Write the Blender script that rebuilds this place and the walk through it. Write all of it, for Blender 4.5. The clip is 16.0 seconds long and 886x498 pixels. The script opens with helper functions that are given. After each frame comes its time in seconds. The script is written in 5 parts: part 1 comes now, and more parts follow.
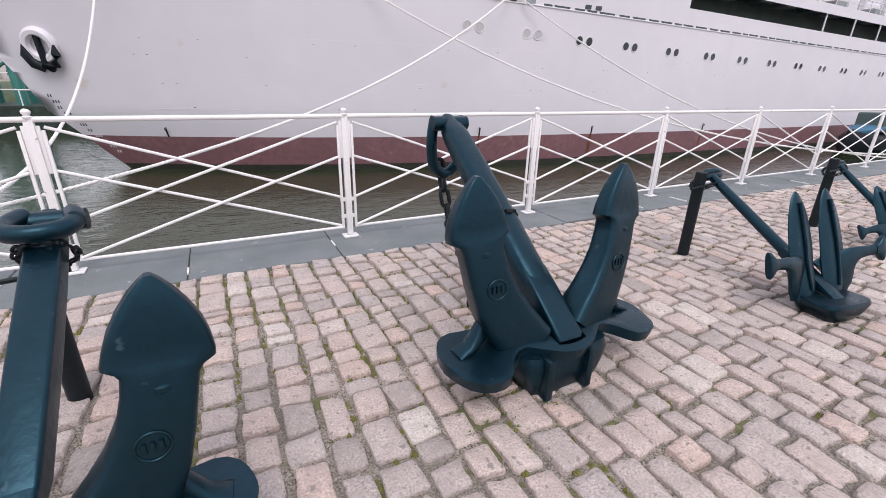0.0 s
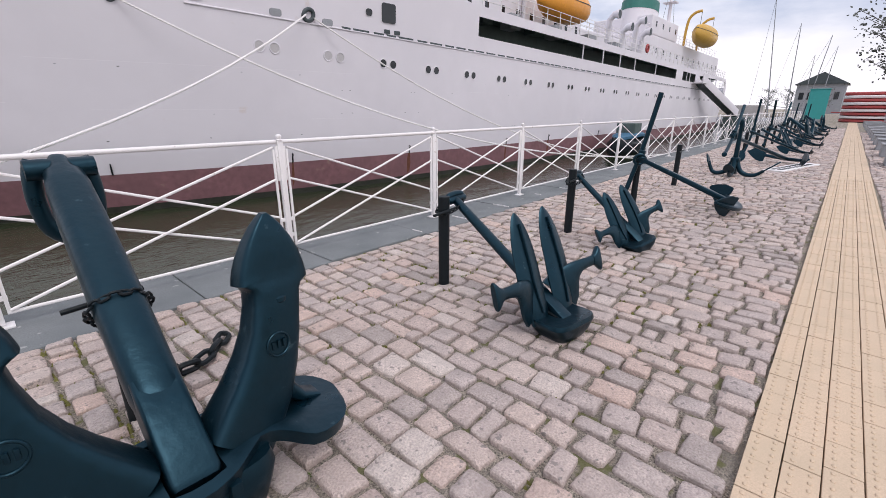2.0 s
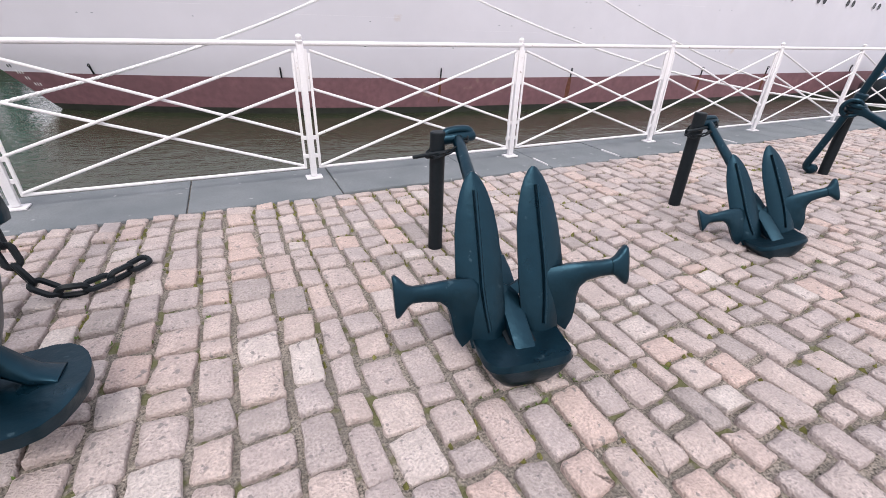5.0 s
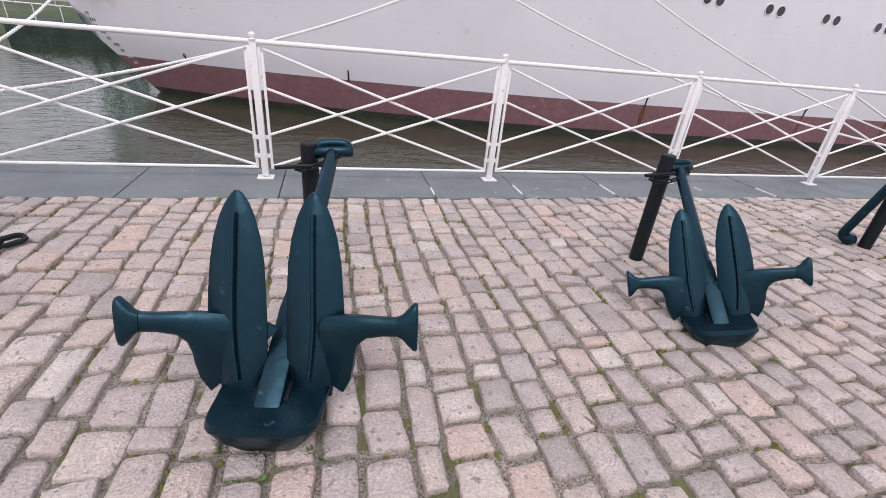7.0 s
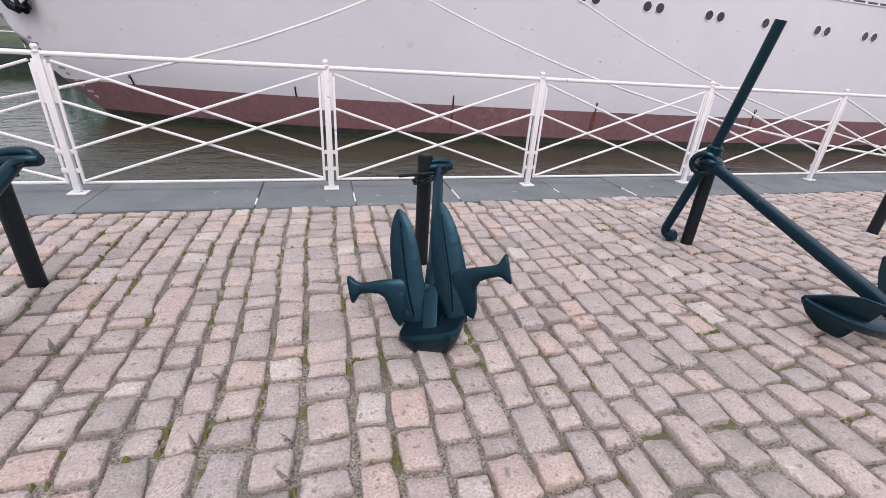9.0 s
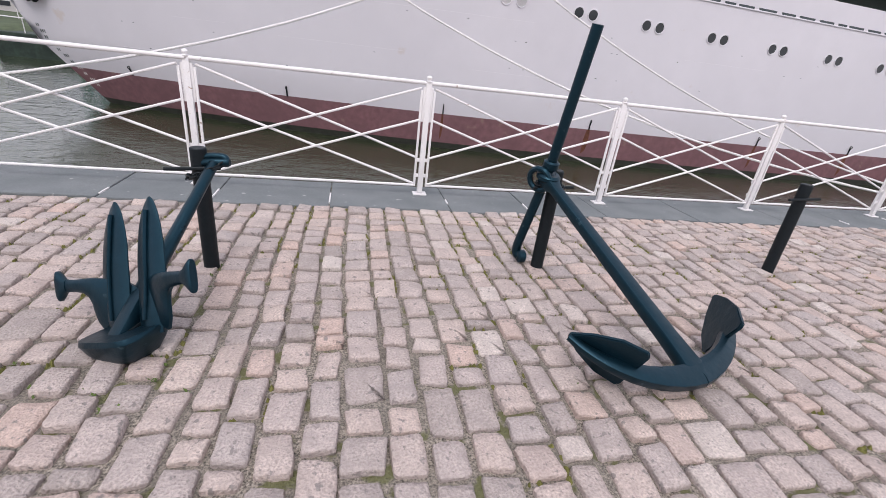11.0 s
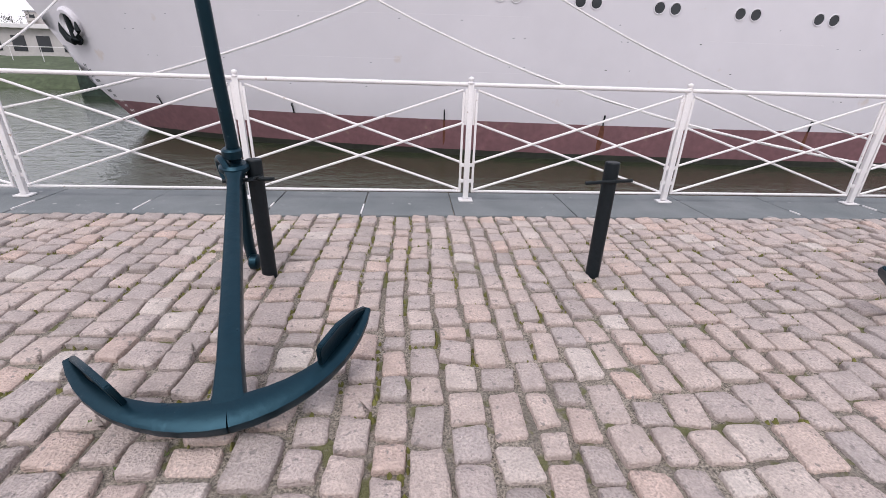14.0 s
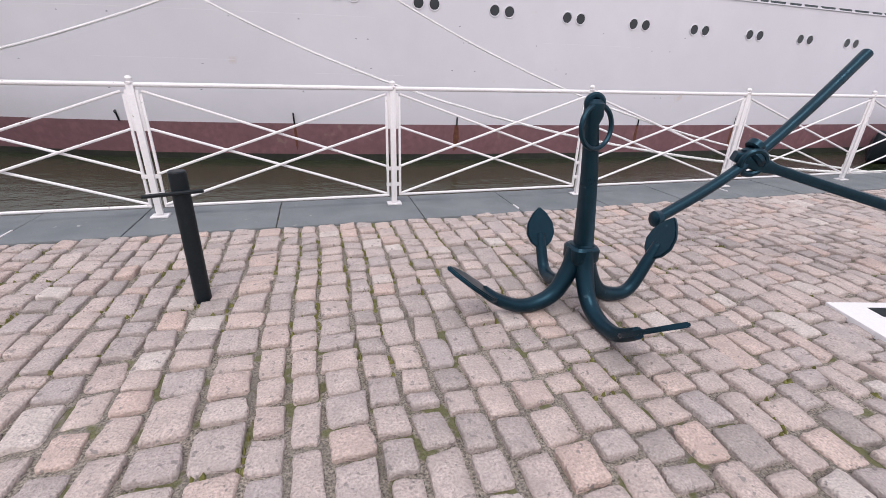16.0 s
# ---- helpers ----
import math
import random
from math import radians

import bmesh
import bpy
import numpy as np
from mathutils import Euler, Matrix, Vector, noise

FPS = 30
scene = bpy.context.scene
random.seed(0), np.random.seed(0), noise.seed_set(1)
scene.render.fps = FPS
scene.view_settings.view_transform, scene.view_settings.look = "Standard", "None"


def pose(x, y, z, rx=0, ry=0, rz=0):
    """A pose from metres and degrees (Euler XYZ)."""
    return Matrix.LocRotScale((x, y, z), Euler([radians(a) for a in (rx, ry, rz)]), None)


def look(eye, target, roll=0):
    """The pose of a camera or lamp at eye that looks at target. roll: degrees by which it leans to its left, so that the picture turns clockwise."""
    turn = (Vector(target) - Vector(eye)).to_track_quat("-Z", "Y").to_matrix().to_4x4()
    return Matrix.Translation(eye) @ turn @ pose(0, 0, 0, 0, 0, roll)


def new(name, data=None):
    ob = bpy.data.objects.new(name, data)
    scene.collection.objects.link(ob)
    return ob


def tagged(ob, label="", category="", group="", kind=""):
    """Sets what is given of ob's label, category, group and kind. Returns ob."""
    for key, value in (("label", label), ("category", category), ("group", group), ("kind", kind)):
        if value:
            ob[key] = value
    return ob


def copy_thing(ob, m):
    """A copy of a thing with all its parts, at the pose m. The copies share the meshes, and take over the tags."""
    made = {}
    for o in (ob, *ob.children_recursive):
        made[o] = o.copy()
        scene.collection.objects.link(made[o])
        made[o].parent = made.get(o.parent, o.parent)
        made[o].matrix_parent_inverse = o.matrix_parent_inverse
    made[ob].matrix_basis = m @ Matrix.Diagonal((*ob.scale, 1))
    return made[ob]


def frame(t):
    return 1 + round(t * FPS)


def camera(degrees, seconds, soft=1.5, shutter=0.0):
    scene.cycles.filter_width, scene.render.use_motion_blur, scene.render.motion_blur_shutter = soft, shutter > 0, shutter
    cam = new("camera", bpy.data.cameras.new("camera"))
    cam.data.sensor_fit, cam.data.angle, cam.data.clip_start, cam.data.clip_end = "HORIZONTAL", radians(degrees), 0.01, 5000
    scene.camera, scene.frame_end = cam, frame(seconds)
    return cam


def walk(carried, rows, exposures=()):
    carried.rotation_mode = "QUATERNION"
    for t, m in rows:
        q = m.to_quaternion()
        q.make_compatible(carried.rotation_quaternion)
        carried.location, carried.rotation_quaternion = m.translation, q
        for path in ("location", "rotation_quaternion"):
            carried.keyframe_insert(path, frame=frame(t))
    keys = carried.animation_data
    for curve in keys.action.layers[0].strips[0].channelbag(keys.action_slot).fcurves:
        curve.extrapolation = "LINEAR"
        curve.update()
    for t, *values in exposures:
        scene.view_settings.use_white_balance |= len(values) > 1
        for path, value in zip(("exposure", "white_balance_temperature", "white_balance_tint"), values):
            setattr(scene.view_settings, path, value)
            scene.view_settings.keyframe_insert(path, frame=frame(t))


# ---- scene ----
cam = camera(91.6, 16.0, soft=0.6)
PATH = [
    (0, (1.09, -3.876, 1.374), (1.952, -2.218, 0.66), 1.3),
    (0.5, (1.408, -3.903, 1.384), (2.55, -2.418, 0.683), 2.3),
    (1, (1.718, -3.895, 1.408), (3.043, -2.543, 0.763), 2.5),
    (1.5, (1.967, -3.923, 1.4), (3.362, -2.633, 0.778), 0.3),
    (2, (2.173, -3.907, 1.394), (3.583, -2.631, 0.773), -0.0),
    (2.5, (2.371, -3.82, 1.344), (3.552, -2.385, 0.606), 2.4),
    (3, (2.584, -3.762, 1.315), (3.558, -2.222, 0.492), 1.7),
    (3.5, (2.858, -3.809, 1.289), (3.721, -2.241, 0.397), 3.9),
    (4, (3.135, -3.867, 1.277), (3.979, -2.304, 0.358), 3.7),
    (4.5, (3.397, -3.892, 1.298), (4.222, -2.33, 0.361), 4.0),
    (4.7, (3.493, -3.898, 1.291), (4.298, -2.325, 0.355), 3.2),
    (6.8, (4.67, -3.93, 1.281), (5.224, -2.242, 0.364), 2.8),
    (7, (4.791, -3.965, 1.308), (5.271, -2.246, 0.404), 5.6),
    (7.5, (5.128, -4.024, 1.3), (5.591, -2.294, 0.409), 5.0),
    (8, (5.485, -4.039, 1.317), (5.968, -2.307, 0.441), 4.8),
    (8.5, (5.837, -4.111, 1.326), (6.325, -2.373, 0.465), 4.6),
    (9, (6.235, -4.23, 1.327), (6.749, -2.493, 0.48), 3.9),
    (9.5, (6.637, -4.331, 1.323), (7.185, -2.609, 0.466), 4.1),
    (9.7, (6.768, -4.355, 1.33), (7.322, -2.63, 0.482), 4.0),
    (11.8, (8.247, -4.326, 1.356), (8.606, -2.535, 0.542), 7.7),
    (12, (8.4, -4.325, 1.345), (8.743, -2.532, 0.53), 7.2),
    (12.5, (8.803, -4.32, 1.324), (9.138, -2.523, 0.512), 6.9),
    (13, (9.108, -4.303, 1.312), (9.425, -2.498, 0.511), 5.7),
    (13.5, (9.487, -4.281, 1.304), (9.62, -2.456, 0.496), 2.9),
    (14, (9.961, -4.211, 1.277), (10.105, -2.381, 0.483), 1.9),
    (14.5, (10.449, -4.188, 1.262), (10.675, -2.364, 0.473), 0.6),
    (15, (10.923, -4.182, 1.283), (11.199, -2.364, 0.497), -1.0),
    (15.5, (11.42, -4.185, 1.298), (11.871, -2.402, 0.512), 0.8),
    (16, (11.902, -4.204, 1.289), (12.42, -2.435, 0.514), 1.7),
]
walk(cam, [(t, look(eye, target, roll)) for t, eye, target, roll in PATH], [(0, 0.28), (0.6, 0.05), (1.5, 0.0), (2.1, 0.05), (3.5, 0.42), (4.6, 0.45), (7, 0.2), (9.5, 0.21), (12, 0.18), (16, 0.17)])

# ---- light ----
world = bpy.data.worlds.new("overcast sky")
scene.world = world
world.use_nodes = True
wt = world.node_tree
wn, wl = wt.nodes, wt.links
wn.clear()
w_out = wn.new("ShaderNodeOutputWorld")
w_bg = wn.new("ShaderNodeBackground")
w_sky = wn.new("ShaderNodeTexSky")
w_sky.sky_type = "NISHITA"
w_sky.sun_disc = False
w_sky.sun_elevation, w_sky.sun_rotation = radians(48), radians(200)
w_sky.dust_density, w_sky.air_density = 3.0, 1.5
w_co = wn.new("ShaderNodeTexCoord")
w_map = wn.new("ShaderNodeMapping")
w_map.inputs["Scale"].default_value = (1.6, 1.6, 5.0)
w_no = wn.new("ShaderNodeTexNoise")
w_no.inputs["Scale"].default_value, w_no.inputs["Detail"].default_value = 1.7, 7.0
w_no.inputs["Roughness"].default_value = 0.55
w_ra = wn.new("ShaderNodeValToRGB")
w_ra.color_ramp.elements[0].position, w_ra.color_ramp.elements[0].color = 0.36, (5.2, 5.7, 7.4, 1)
w_ra.color_ramp.elements[1].position, w_ra.color_ramp.elements[1].color = 0.62, (10.9, 10.5, 11.2, 1)
w_mix = wn.new("ShaderNodeMix")
w_mix.data_type = "RGBA"
w_mix.inputs["Factor"].default_value = 0.9
wl.new(w_co.outputs["Generated"], w_map.inputs["Vector"])
wl.new(w_map.outputs["Vector"], w_no.inputs["Vector"])
wl.new(w_no.outputs["Fac"], w_ra.inputs["Fac"])
wl.new(w_sky.outputs["Color"], w_mix.inputs["A"])
wl.new(w_ra.outputs["Color"], w_mix.inputs["B"])
w_sep = wn.new("ShaderNodeSeparateXYZ")
wl.new(w_co.outputs["Generated"], w_sep.inputs["Vector"])
w_hz = wn.new("ShaderNodeMapRange")
w_hz.inputs["From Min"].default_value, w_hz.inputs["From Max"].default_value = 0.02, 0.17
w_hz.inputs["To Min"].default_value, w_hz.inputs["To Max"].default_value = 0.85, 0.0
wl.new(w_sep.outputs["Z"], w_hz.inputs["Value"])
w_low = wn.new("ShaderNodeMix")
w_low.data_type = "RGBA"
w_low.inputs["B"].default_value = (10.2, 9.7, 10.3, 1)
wl.new(w_hz.outputs["Result"], w_low.inputs["Factor"])
wl.new(w_mix.outputs["Result"], w_low.inputs["A"])
wl.new(w_low.outputs["Result"], w_bg.inputs["Color"])
w_bg.inputs["Strength"].default_value = 0.112
wl.new(w_bg.outputs["Background"], w_out.inputs["Surface"])

sun = new("sun", bpy.data.lights.new("sun", "SUN"))
sun.data.energy, sun.data.angle, sun.data.color = 1.5, radians(30), (1.0, 0.96, 0.95)
sun.matrix_world = look((-4, -12, 18), (0, 0, 0))

# ---- materials ----


def material(name, base, rough=0.6, metal=0.0, spread=0.15, grain=60.0, patch=2.0, bump=0.15, tint=None, spot=None, spots=0.0, spot_scale=8.0, coat=0.0, spec=0.5, each=0.0, dist=0.004):
    """A painted, cast or stony surface: grain and patches in the colour, uneven gloss, fine relief. tint: a second colour in the patches; spot: a colour of worn or dirty spots."""
    m = bpy.data.materials.new(name)
    m.use_nodes = True
    t = m.node_tree
    n, l = t.nodes, t.links
    b = n["Principled BSDF"]
    b.inputs["Metallic"].default_value = metal
    b.inputs["Coat Weight"].default_value = coat
    b.inputs["Specular IOR Level"].default_value = spec
    geo = n.new("ShaderNodeNewGeometry")

    def noise_node(scale, detail=4.0):
        q = n.new("ShaderNodeTexNoise")
        q.inputs["Scale"].default_value, q.inputs["Detail"].default_value = scale, detail
        l.new(geo.outputs["Position"], q.inputs["Vector"])
        return q

    def mixed(fac, a, c, kind="MIX"):
        q = n.new("ShaderNodeMix")
        q.data_type, q.blend_type = "RGBA", kind
        for key, v in (("Factor", fac), ("A", a), ("B", c)):
            if hasattr(v, "is_linked"):
                l.new(v, q.inputs[key])
            elif key == "Factor":
                q.inputs[key].default_value = v
            else:
                q.inputs[key].default_value = (*v, 1)
        return q.outputs["Result"]

    def ranged(v, a, c, lo, hi):
        q = n.new("ShaderNodeMapRange")
        l.new(v, q.inputs["Value"])
        for key, w in (("From Min", a), ("From Max", c), ("To Min", lo), ("To Max", hi)):
            q.inputs[key].default_value = w
        return q.outputs["Result"]

    fine, broad = noise_node(grain, 6.0), noise_node(patch, 5.0)
    lo, hi = tuple(c * (1 - spread) for c in base), tuple(min(1.0, c * (1 + spread)) for c in base)
    col = mixed(ranged(fine.outputs["Fac"], 0.3, 0.7, 0, 1), lo, hi)
    col = mixed(ranged(broad.outputs["Fac"], 0.35, 0.7, 0, 0.75), col, tint or tuple(c * (1 - 0.8 * spread) for c in base))
    if each:
        info = n.new("ShaderNodeObjectInfo")
        add = n.new("ShaderNodeMath")
        add.operation = "ADD"
        l.new(info.outputs["Random"], add.inputs[0])
        l.new(geo.outputs["Random Per Island"], add.inputs[1])
        fr = n.new("ShaderNodeMath")
        fr.operation = "FRACT"
        l.new(add.outputs[0], fr.inputs[0])
        ramp = n.new("ShaderNodeValToRGB")
        stops = ((0.0, (0.76, 0.74, 0.74)), (0.2, (0.95, 0.91, 0.92)), (0.45, (1.06, 0.98, 0.95)), (0.68, (0.90, 0.88, 0.90)), (0.86, (1.12, 0.97, 0.91)), (0.95, (1.10, 1.07, 1.06)), (1.0, (1.2, 1.2, 1.19)))
        while len(ramp.color_ramp.elements) < len(stops):
            ramp.color_ramp.elements.new(0.5)
        for e, (p, c) in zip(ramp.color_ramp.elements, stops):
            e.position, e.color = p, (*c, 1)
        l.new(fr.outputs[0], ramp.inputs["Fac"])
        col = mixed(each, col, ramp.outputs["Color"], "MULTIPLY")
    if spot:
        sp = noise_node(spot_scale, 8.0)
        edge = 0.72 - 0.3 * spots
        col = mixed(ranged(sp.outputs["Fac"], edge, edge + 0.05, 0, 0.85), col, spot)
    l.new(col, b.inputs["Base Color"])
    l.new(ranged(broad.outputs["Fac"], 0.3, 0.7, max(0.02, rough - 0.1), min(1, rough + 0.1)), b.inputs["Roughness"])
    if bump:
        bp = n.new("ShaderNodeBump")
        bp.inputs["Strength"].default_value, bp.inputs["Distance"].default_value = bump, dist
        l.new(fine.outputs["Fac"], bp.inputs["Height"])
        l.new(bp.outputs["Normal"], b.inputs["Normal"])
    return m


M_COBBLE = material("granite sett", (0.51, 0.445, 0.413), 0.8, spread=0.32, grain=100, patch=11, bump=1.0, tint=(0.40, 0.35, 0.328), spot=(0.23, 0.20, 0.19), spots=0.34, spot_scale=30, each=1.0, dist=0.012)
M_BED = material("sandy joint", (0.33, 0.285, 0.24), 0.95, spread=0.85, grain=120, patch=3.0, bump=1.0, tint=(0.19, 0.17, 0.145), spot=(0.14, 0.145, 0.05), spots=0.50, spot_scale=7.5, dist=0.02)
M_KERB = material("kerb stone", (0.17, 0.182, 0.188), 0.75, spread=0.18, grain=110, patch=2.2, bump=0.5, tint=(0.12, 0.135, 0.142), spot=(0.36, 0.36, 0.35), spots=0.16, spot_scale=10)
M_ROAD = material("dusty ground", (0.26, 0.24, 0.22), 0.95, spread=0.3, grain=30, patch=0.4, bump=0.5)
M_TACT = material("tactile tile", (0.58, 0.445, 0.32), 0.8, spread=0.12, grain=150, patch=3, bump=0.3, tint=(0.50, 0.40, 0.29), each=0.12)
M_IRON = material("dark blue-black iron paint", (0.0012, 0.0075, 0.0125), 0.36, spread=0.3, grain=22, patch=5, bump=0.4, tint=(0.0010, 0.0055, 0.009), spot=(0.03, 0.05, 0.06), spots=0.13, spot_scale=18, dist=0.006, spec=0.55)
M_IRON.node_tree.nodes["Principled BSDF"].inputs["Specular Tint"].default_value = (0.34, 0.74, 1.0, 1)
M_BLACK = material("black post paint", (0.006, 0.010, 0.013), 0.5, spec=0.25, spread=0.3, grain=60, patch=8, bump=0.25)
M_FENCE = material("white fence paint", (0.76, 0.735, 0.74), 0.4, spread=0.05, grain=70, patch=5, bump=0.15, tint=(0.74, 0.71, 0.70), spot=(0.33, 0.24, 0.19), spots=0.13, spot_scale=26)
M_HULL = material("white hull paint", (0.70, 0.668, 0.71), 0.42, spread=0.025, grain=1.2, patch=0.22, bump=0.10, tint=(0.655, 0.628, 0.668), dist=0.05, spot=(0.62, 0.55, 0.53), spots=0.08, spot_scale=0.9)
M_RED = material("oxide red boot paint", (0.215, 0.105, 0.118), 0.55, spread=0.2, grain=5, patch=0.9, bump=0.2, tint=(0.175, 0.088, 0.098), spot=(0.25, 0.16, 0.14), spots=0.2, spot_scale=2.5)
# Growth colour darkened to carry the shade under the hull as well.
M_SLIME_SHADE = material("wet waterline growth with hull shade", (0.03, 0.032, 0.024), 0.6, spread=0.4, grain=6, patch=1.5, bump=0.3)
# Dark paint; on slots, vents and cowl mouths it stands for inner shade.
M_DARK = material("dark paint and painted opening shade", (0.05, 0.065, 0.07), 0.5, spread=0.2, bump=0)
M_GLASS = material("dark port glass", (0.015, 0.02, 0.025), 0.08, spread=0.2, bump=0)
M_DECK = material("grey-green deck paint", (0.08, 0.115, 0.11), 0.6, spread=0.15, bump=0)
M_ROPE = material("white rope", (0.80, 0.77, 0.76), 0.9, spread=0.12, grain=120, patch=6, bump=0.5)
M_ORANGE = material("orange lifeboat paint", (0.72, 0.30, 0.035), 0.4, spread=0.08, grain=8, patch=2, bump=0.05)
M_TEAL = material("teal kiosk panel", (0.03, 0.30, 0.29), 0.45, spread=0.08, grain=6, patch=1, bump=0.05)
M_GREEN = material("green crane paint", (0.03, 0.17, 0.14), 0.5, spread=0.15, bump=0)
M_STRIPE = material("red stripe paint", (0.38, 0.06, 0.06), 0.5, spread=0.1, bump=0)
M_CONC = material("grey concrete", (0.30, 0.31, 0.33), 0.85, spread=0.15, grain=40, patch=2, bump=0.4)
# Leaf colour paled so that distant crowns carry their haze.
M_LEAF_HAZE = material("haze-paled grey-green foliage", (0.11, 0.12, 0.105), 0.8, spread=0.4, grain=3, patch=0.6, bump=0)
M_BARK = material("grey bark", (0.13, 0.12, 0.115), 0.9, spread=0.3, bump=0.3)
M_GRASS = material("bank grass", (0.07, 0.09, 0.045), 0.95, spread=0.4, grain=2, patch=0.3, bump=0.2)
M_FACADE = material("pale facade", (0.50, 0.47, 0.46), 0.85, spread=0.08, grain=3, patch=0.3, bump=0)
M_MOSS = material("moss", (0.17, 0.165, 0.045), 0.95, spread=0.45, grain=90, patch=9, bump=0.8)

M_MOSSWALL = material("mossy dark timber", (0.022, 0.04, 0.028), 0.8, spread=0.5, grain=4, patch=1.2, bump=0.4, tint=(0.012, 0.02, 0.017))

M_WATER = bpy.data.materials.new("brown river water")
M_WATER.use_nodes = True
_t = M_WATER.node_tree
_b = _t.nodes["Principled BSDF"]
_b.inputs["Base Color"].default_value = (0.030, 0.038, 0.018, 1)
_b.inputs["Roughness"].default_value, _b.inputs["IOR"].default_value = 0.05, 1.5
_b.inputs["Specular IOR Level"].default_value = 0.8
_g = _t.nodes.new("ShaderNodeNewGeometry")
_m = _t.nodes.new("ShaderNodeMapping")
_m.inputs["Scale"].default_value = (1.0, 1.9, 1.0)
_t.links.new(_g.outputs["Position"], _m.inputs["Vector"])
_h = []
for _s, _d in ((1.1, 3.0), (4.5, 4.0)):
    _q = _t.nodes.new("ShaderNodeTexNoise")
    _q.inputs["Scale"].default_value, _q.inputs["Detail"].default_value = _s, _d
    _t.links.new(_m.outputs["Vector"], _q.inputs["Vector"])
    _h.append(_q)
_a = _t.nodes.new("ShaderNodeMath")
_a.operation = "MULTIPLY_ADD"
_a.inputs[1].default_value = 0.4
_t.links.new(_h[1].outputs["Fac"], _a.inputs[0])
_t.links.new(_h[0].outputs["Fac"], _a.inputs[2])
_u = _t.nodes.new("ShaderNodeBump")
_u.inputs["Strength"].default_value, _u.inputs["Distance"].default_value = 0.9, 0.045
_t.links.new(_a.outputs[0], _u.inputs["Height"])
_t.links.new(_u.outputs["Normal"], _b.inputs["Normal"])

# ---- builders ----


def finish(name, bm, mat, smooth=True):
    me = bpy.data.meshes.new(name)
    bmesh.ops.recalc_face_normals(bm, faces=bm.faces)
    bm.to_mesh(me)
    bm.free()
    me.materials.append(mat)
    if smooth:
        me.shade_smooth()
        me.set_sharp_from_angle(angle=radians(38))
    return me


def part(name, bm, mat, parent, label="", smooth=True):
    ob = new(name, finish(name, bm, mat, smooth))
    ob.parent = parent
    if label:
        ob["label"] = label
    return ob


def thing(name, label, category, m=None, group=""):
    ob = new(name)
    ob.empty_display_size = 0.1
    ob.matrix_world = m or Matrix()
    return tagged(ob, label, category, group)


def solid(name, bm, mat, label, category="", kind="", group="", smooth=True):
    return tagged(new(name, finish(name, bm, mat, smooth)), label, category, group, kind)


def box(x0, x1, y0, y1, z0, z1, bm=None, bevel=0.0):
    bm = bm or bmesh.new()
    v = [bm.verts.new(p) for p in ((x0, y0, z0), (x1, y0, z0), (x1, y1, z0), (x0, y1, z0), (x0, y0, z1), (x1, y0, z1), (x1, y1, z1), (x0, y1, z1))]
    fs = [bm.faces.new([v[i] for i in q]) for q in ((0, 3, 2, 1), (4, 5, 6, 7), (0, 1, 5, 4), (1, 2, 6, 5), (2, 3, 7, 6), (3, 0, 4, 7))]
    if bevel:
        es = {e for f in fs for e in f.edges}
        bmesh.ops.bevel(bm, geom=list(es), offset=bevel, segments=2, affect="EDGES", profile=0.6)
    return bm


def loft(stations, sides=10, square=2.0, bm=None, closed=False):
    """A skin over rings: stations of (centre, width, depth, width direction); square 2 is an ellipse, 4 or more a box with rounded edges."""
    bm = bm or bmesh.new()
    st = [(Vector(c), w, d, Vector(u)) for c, w, d, u in stations]
    rings = []
    for i, (c, w, d, u) in enumerate(st):
        a = st[i - 1][0] if i or closed else c
        b = st[(i + 1) % len(st)][0] if i + 1 < len(st) or closed else c
        tan = (b - a).normalized()
        u = (u - tan * u.dot(tan)).normalized()
        k = tan.cross(u)
        ring = []
        for j in range(sides):
            an = 2 * math.pi * (j + 0.5) / sides
            cs, sn = math.cos(an), math.sin(an)
            px = math.copysign(abs(cs) ** (2 / square), cs) * w / 2
            py = math.copysign(abs(sn) ** (2 / square), sn) * d / 2
            ring.append(bm.verts.new(c + u * px + k * py))
        rings.append(ring)
    n = len(rings)
    for i in range(n if closed else n - 1):
        r, s = rings[i], rings[(i + 1) % n]
        for j in range(sides):
            bm.faces.new((r[j], r[(j + 1) % sides], s[(j + 1) % sides], s[j]))
    if not closed:
        bm.faces.new(rings[0][::-1])
        bm.faces.new(rings[-1])
    return bm


def tube(points, radius, sides=8, bm=None, closed=False):
    pts = [Vector(p) for p in points]
    rad = radius if isinstance(radius, (list, tuple)) else [radius] * len(pts)
    d = (pts[1] - pts[0]).normalized()
    up = Vector((0, 0, 1)) if abs(d.z) < 0.8 else Vector((1, 0, 0))
    side = d.cross(up).normalized()
    st = []
    for i, p in enumerate(pts):
        t = (pts[min(i + 1, len(pts) - 1)] - pts[max(i - 1, 0)]).normalized()
        s2 = side - t * side.dot(t)
        if s2.length > 0.1:
            side = s2.normalized()
        st.append((p, 2 * rad[i], 2 * rad[i], side.copy()))
    return loft(st, sides, 2.0, bm, closed)


def curve_points(ctrl, n=12):
    """Points on a smooth curve through the control points."""
    c = [Vector(p) for p in ctrl]
    out = []
    for i in range(len(c) - 1):
        p0, p1, p2, p3 = c[max(i - 1, 0)], c[i], c[i + 1], c[min(i + 2, len(c) - 1)]
        for k in range(n):
            t = k / n
            out.append(0.5 * (2 * p1 + (p2 - p0) * t + (2 * p0 - 5 * p1 + 4 * p2 - p3) * t * t + (3 * p1 - p0 - 3 * p2 + p3) * t ** 3))
    return out + [c[-1]]


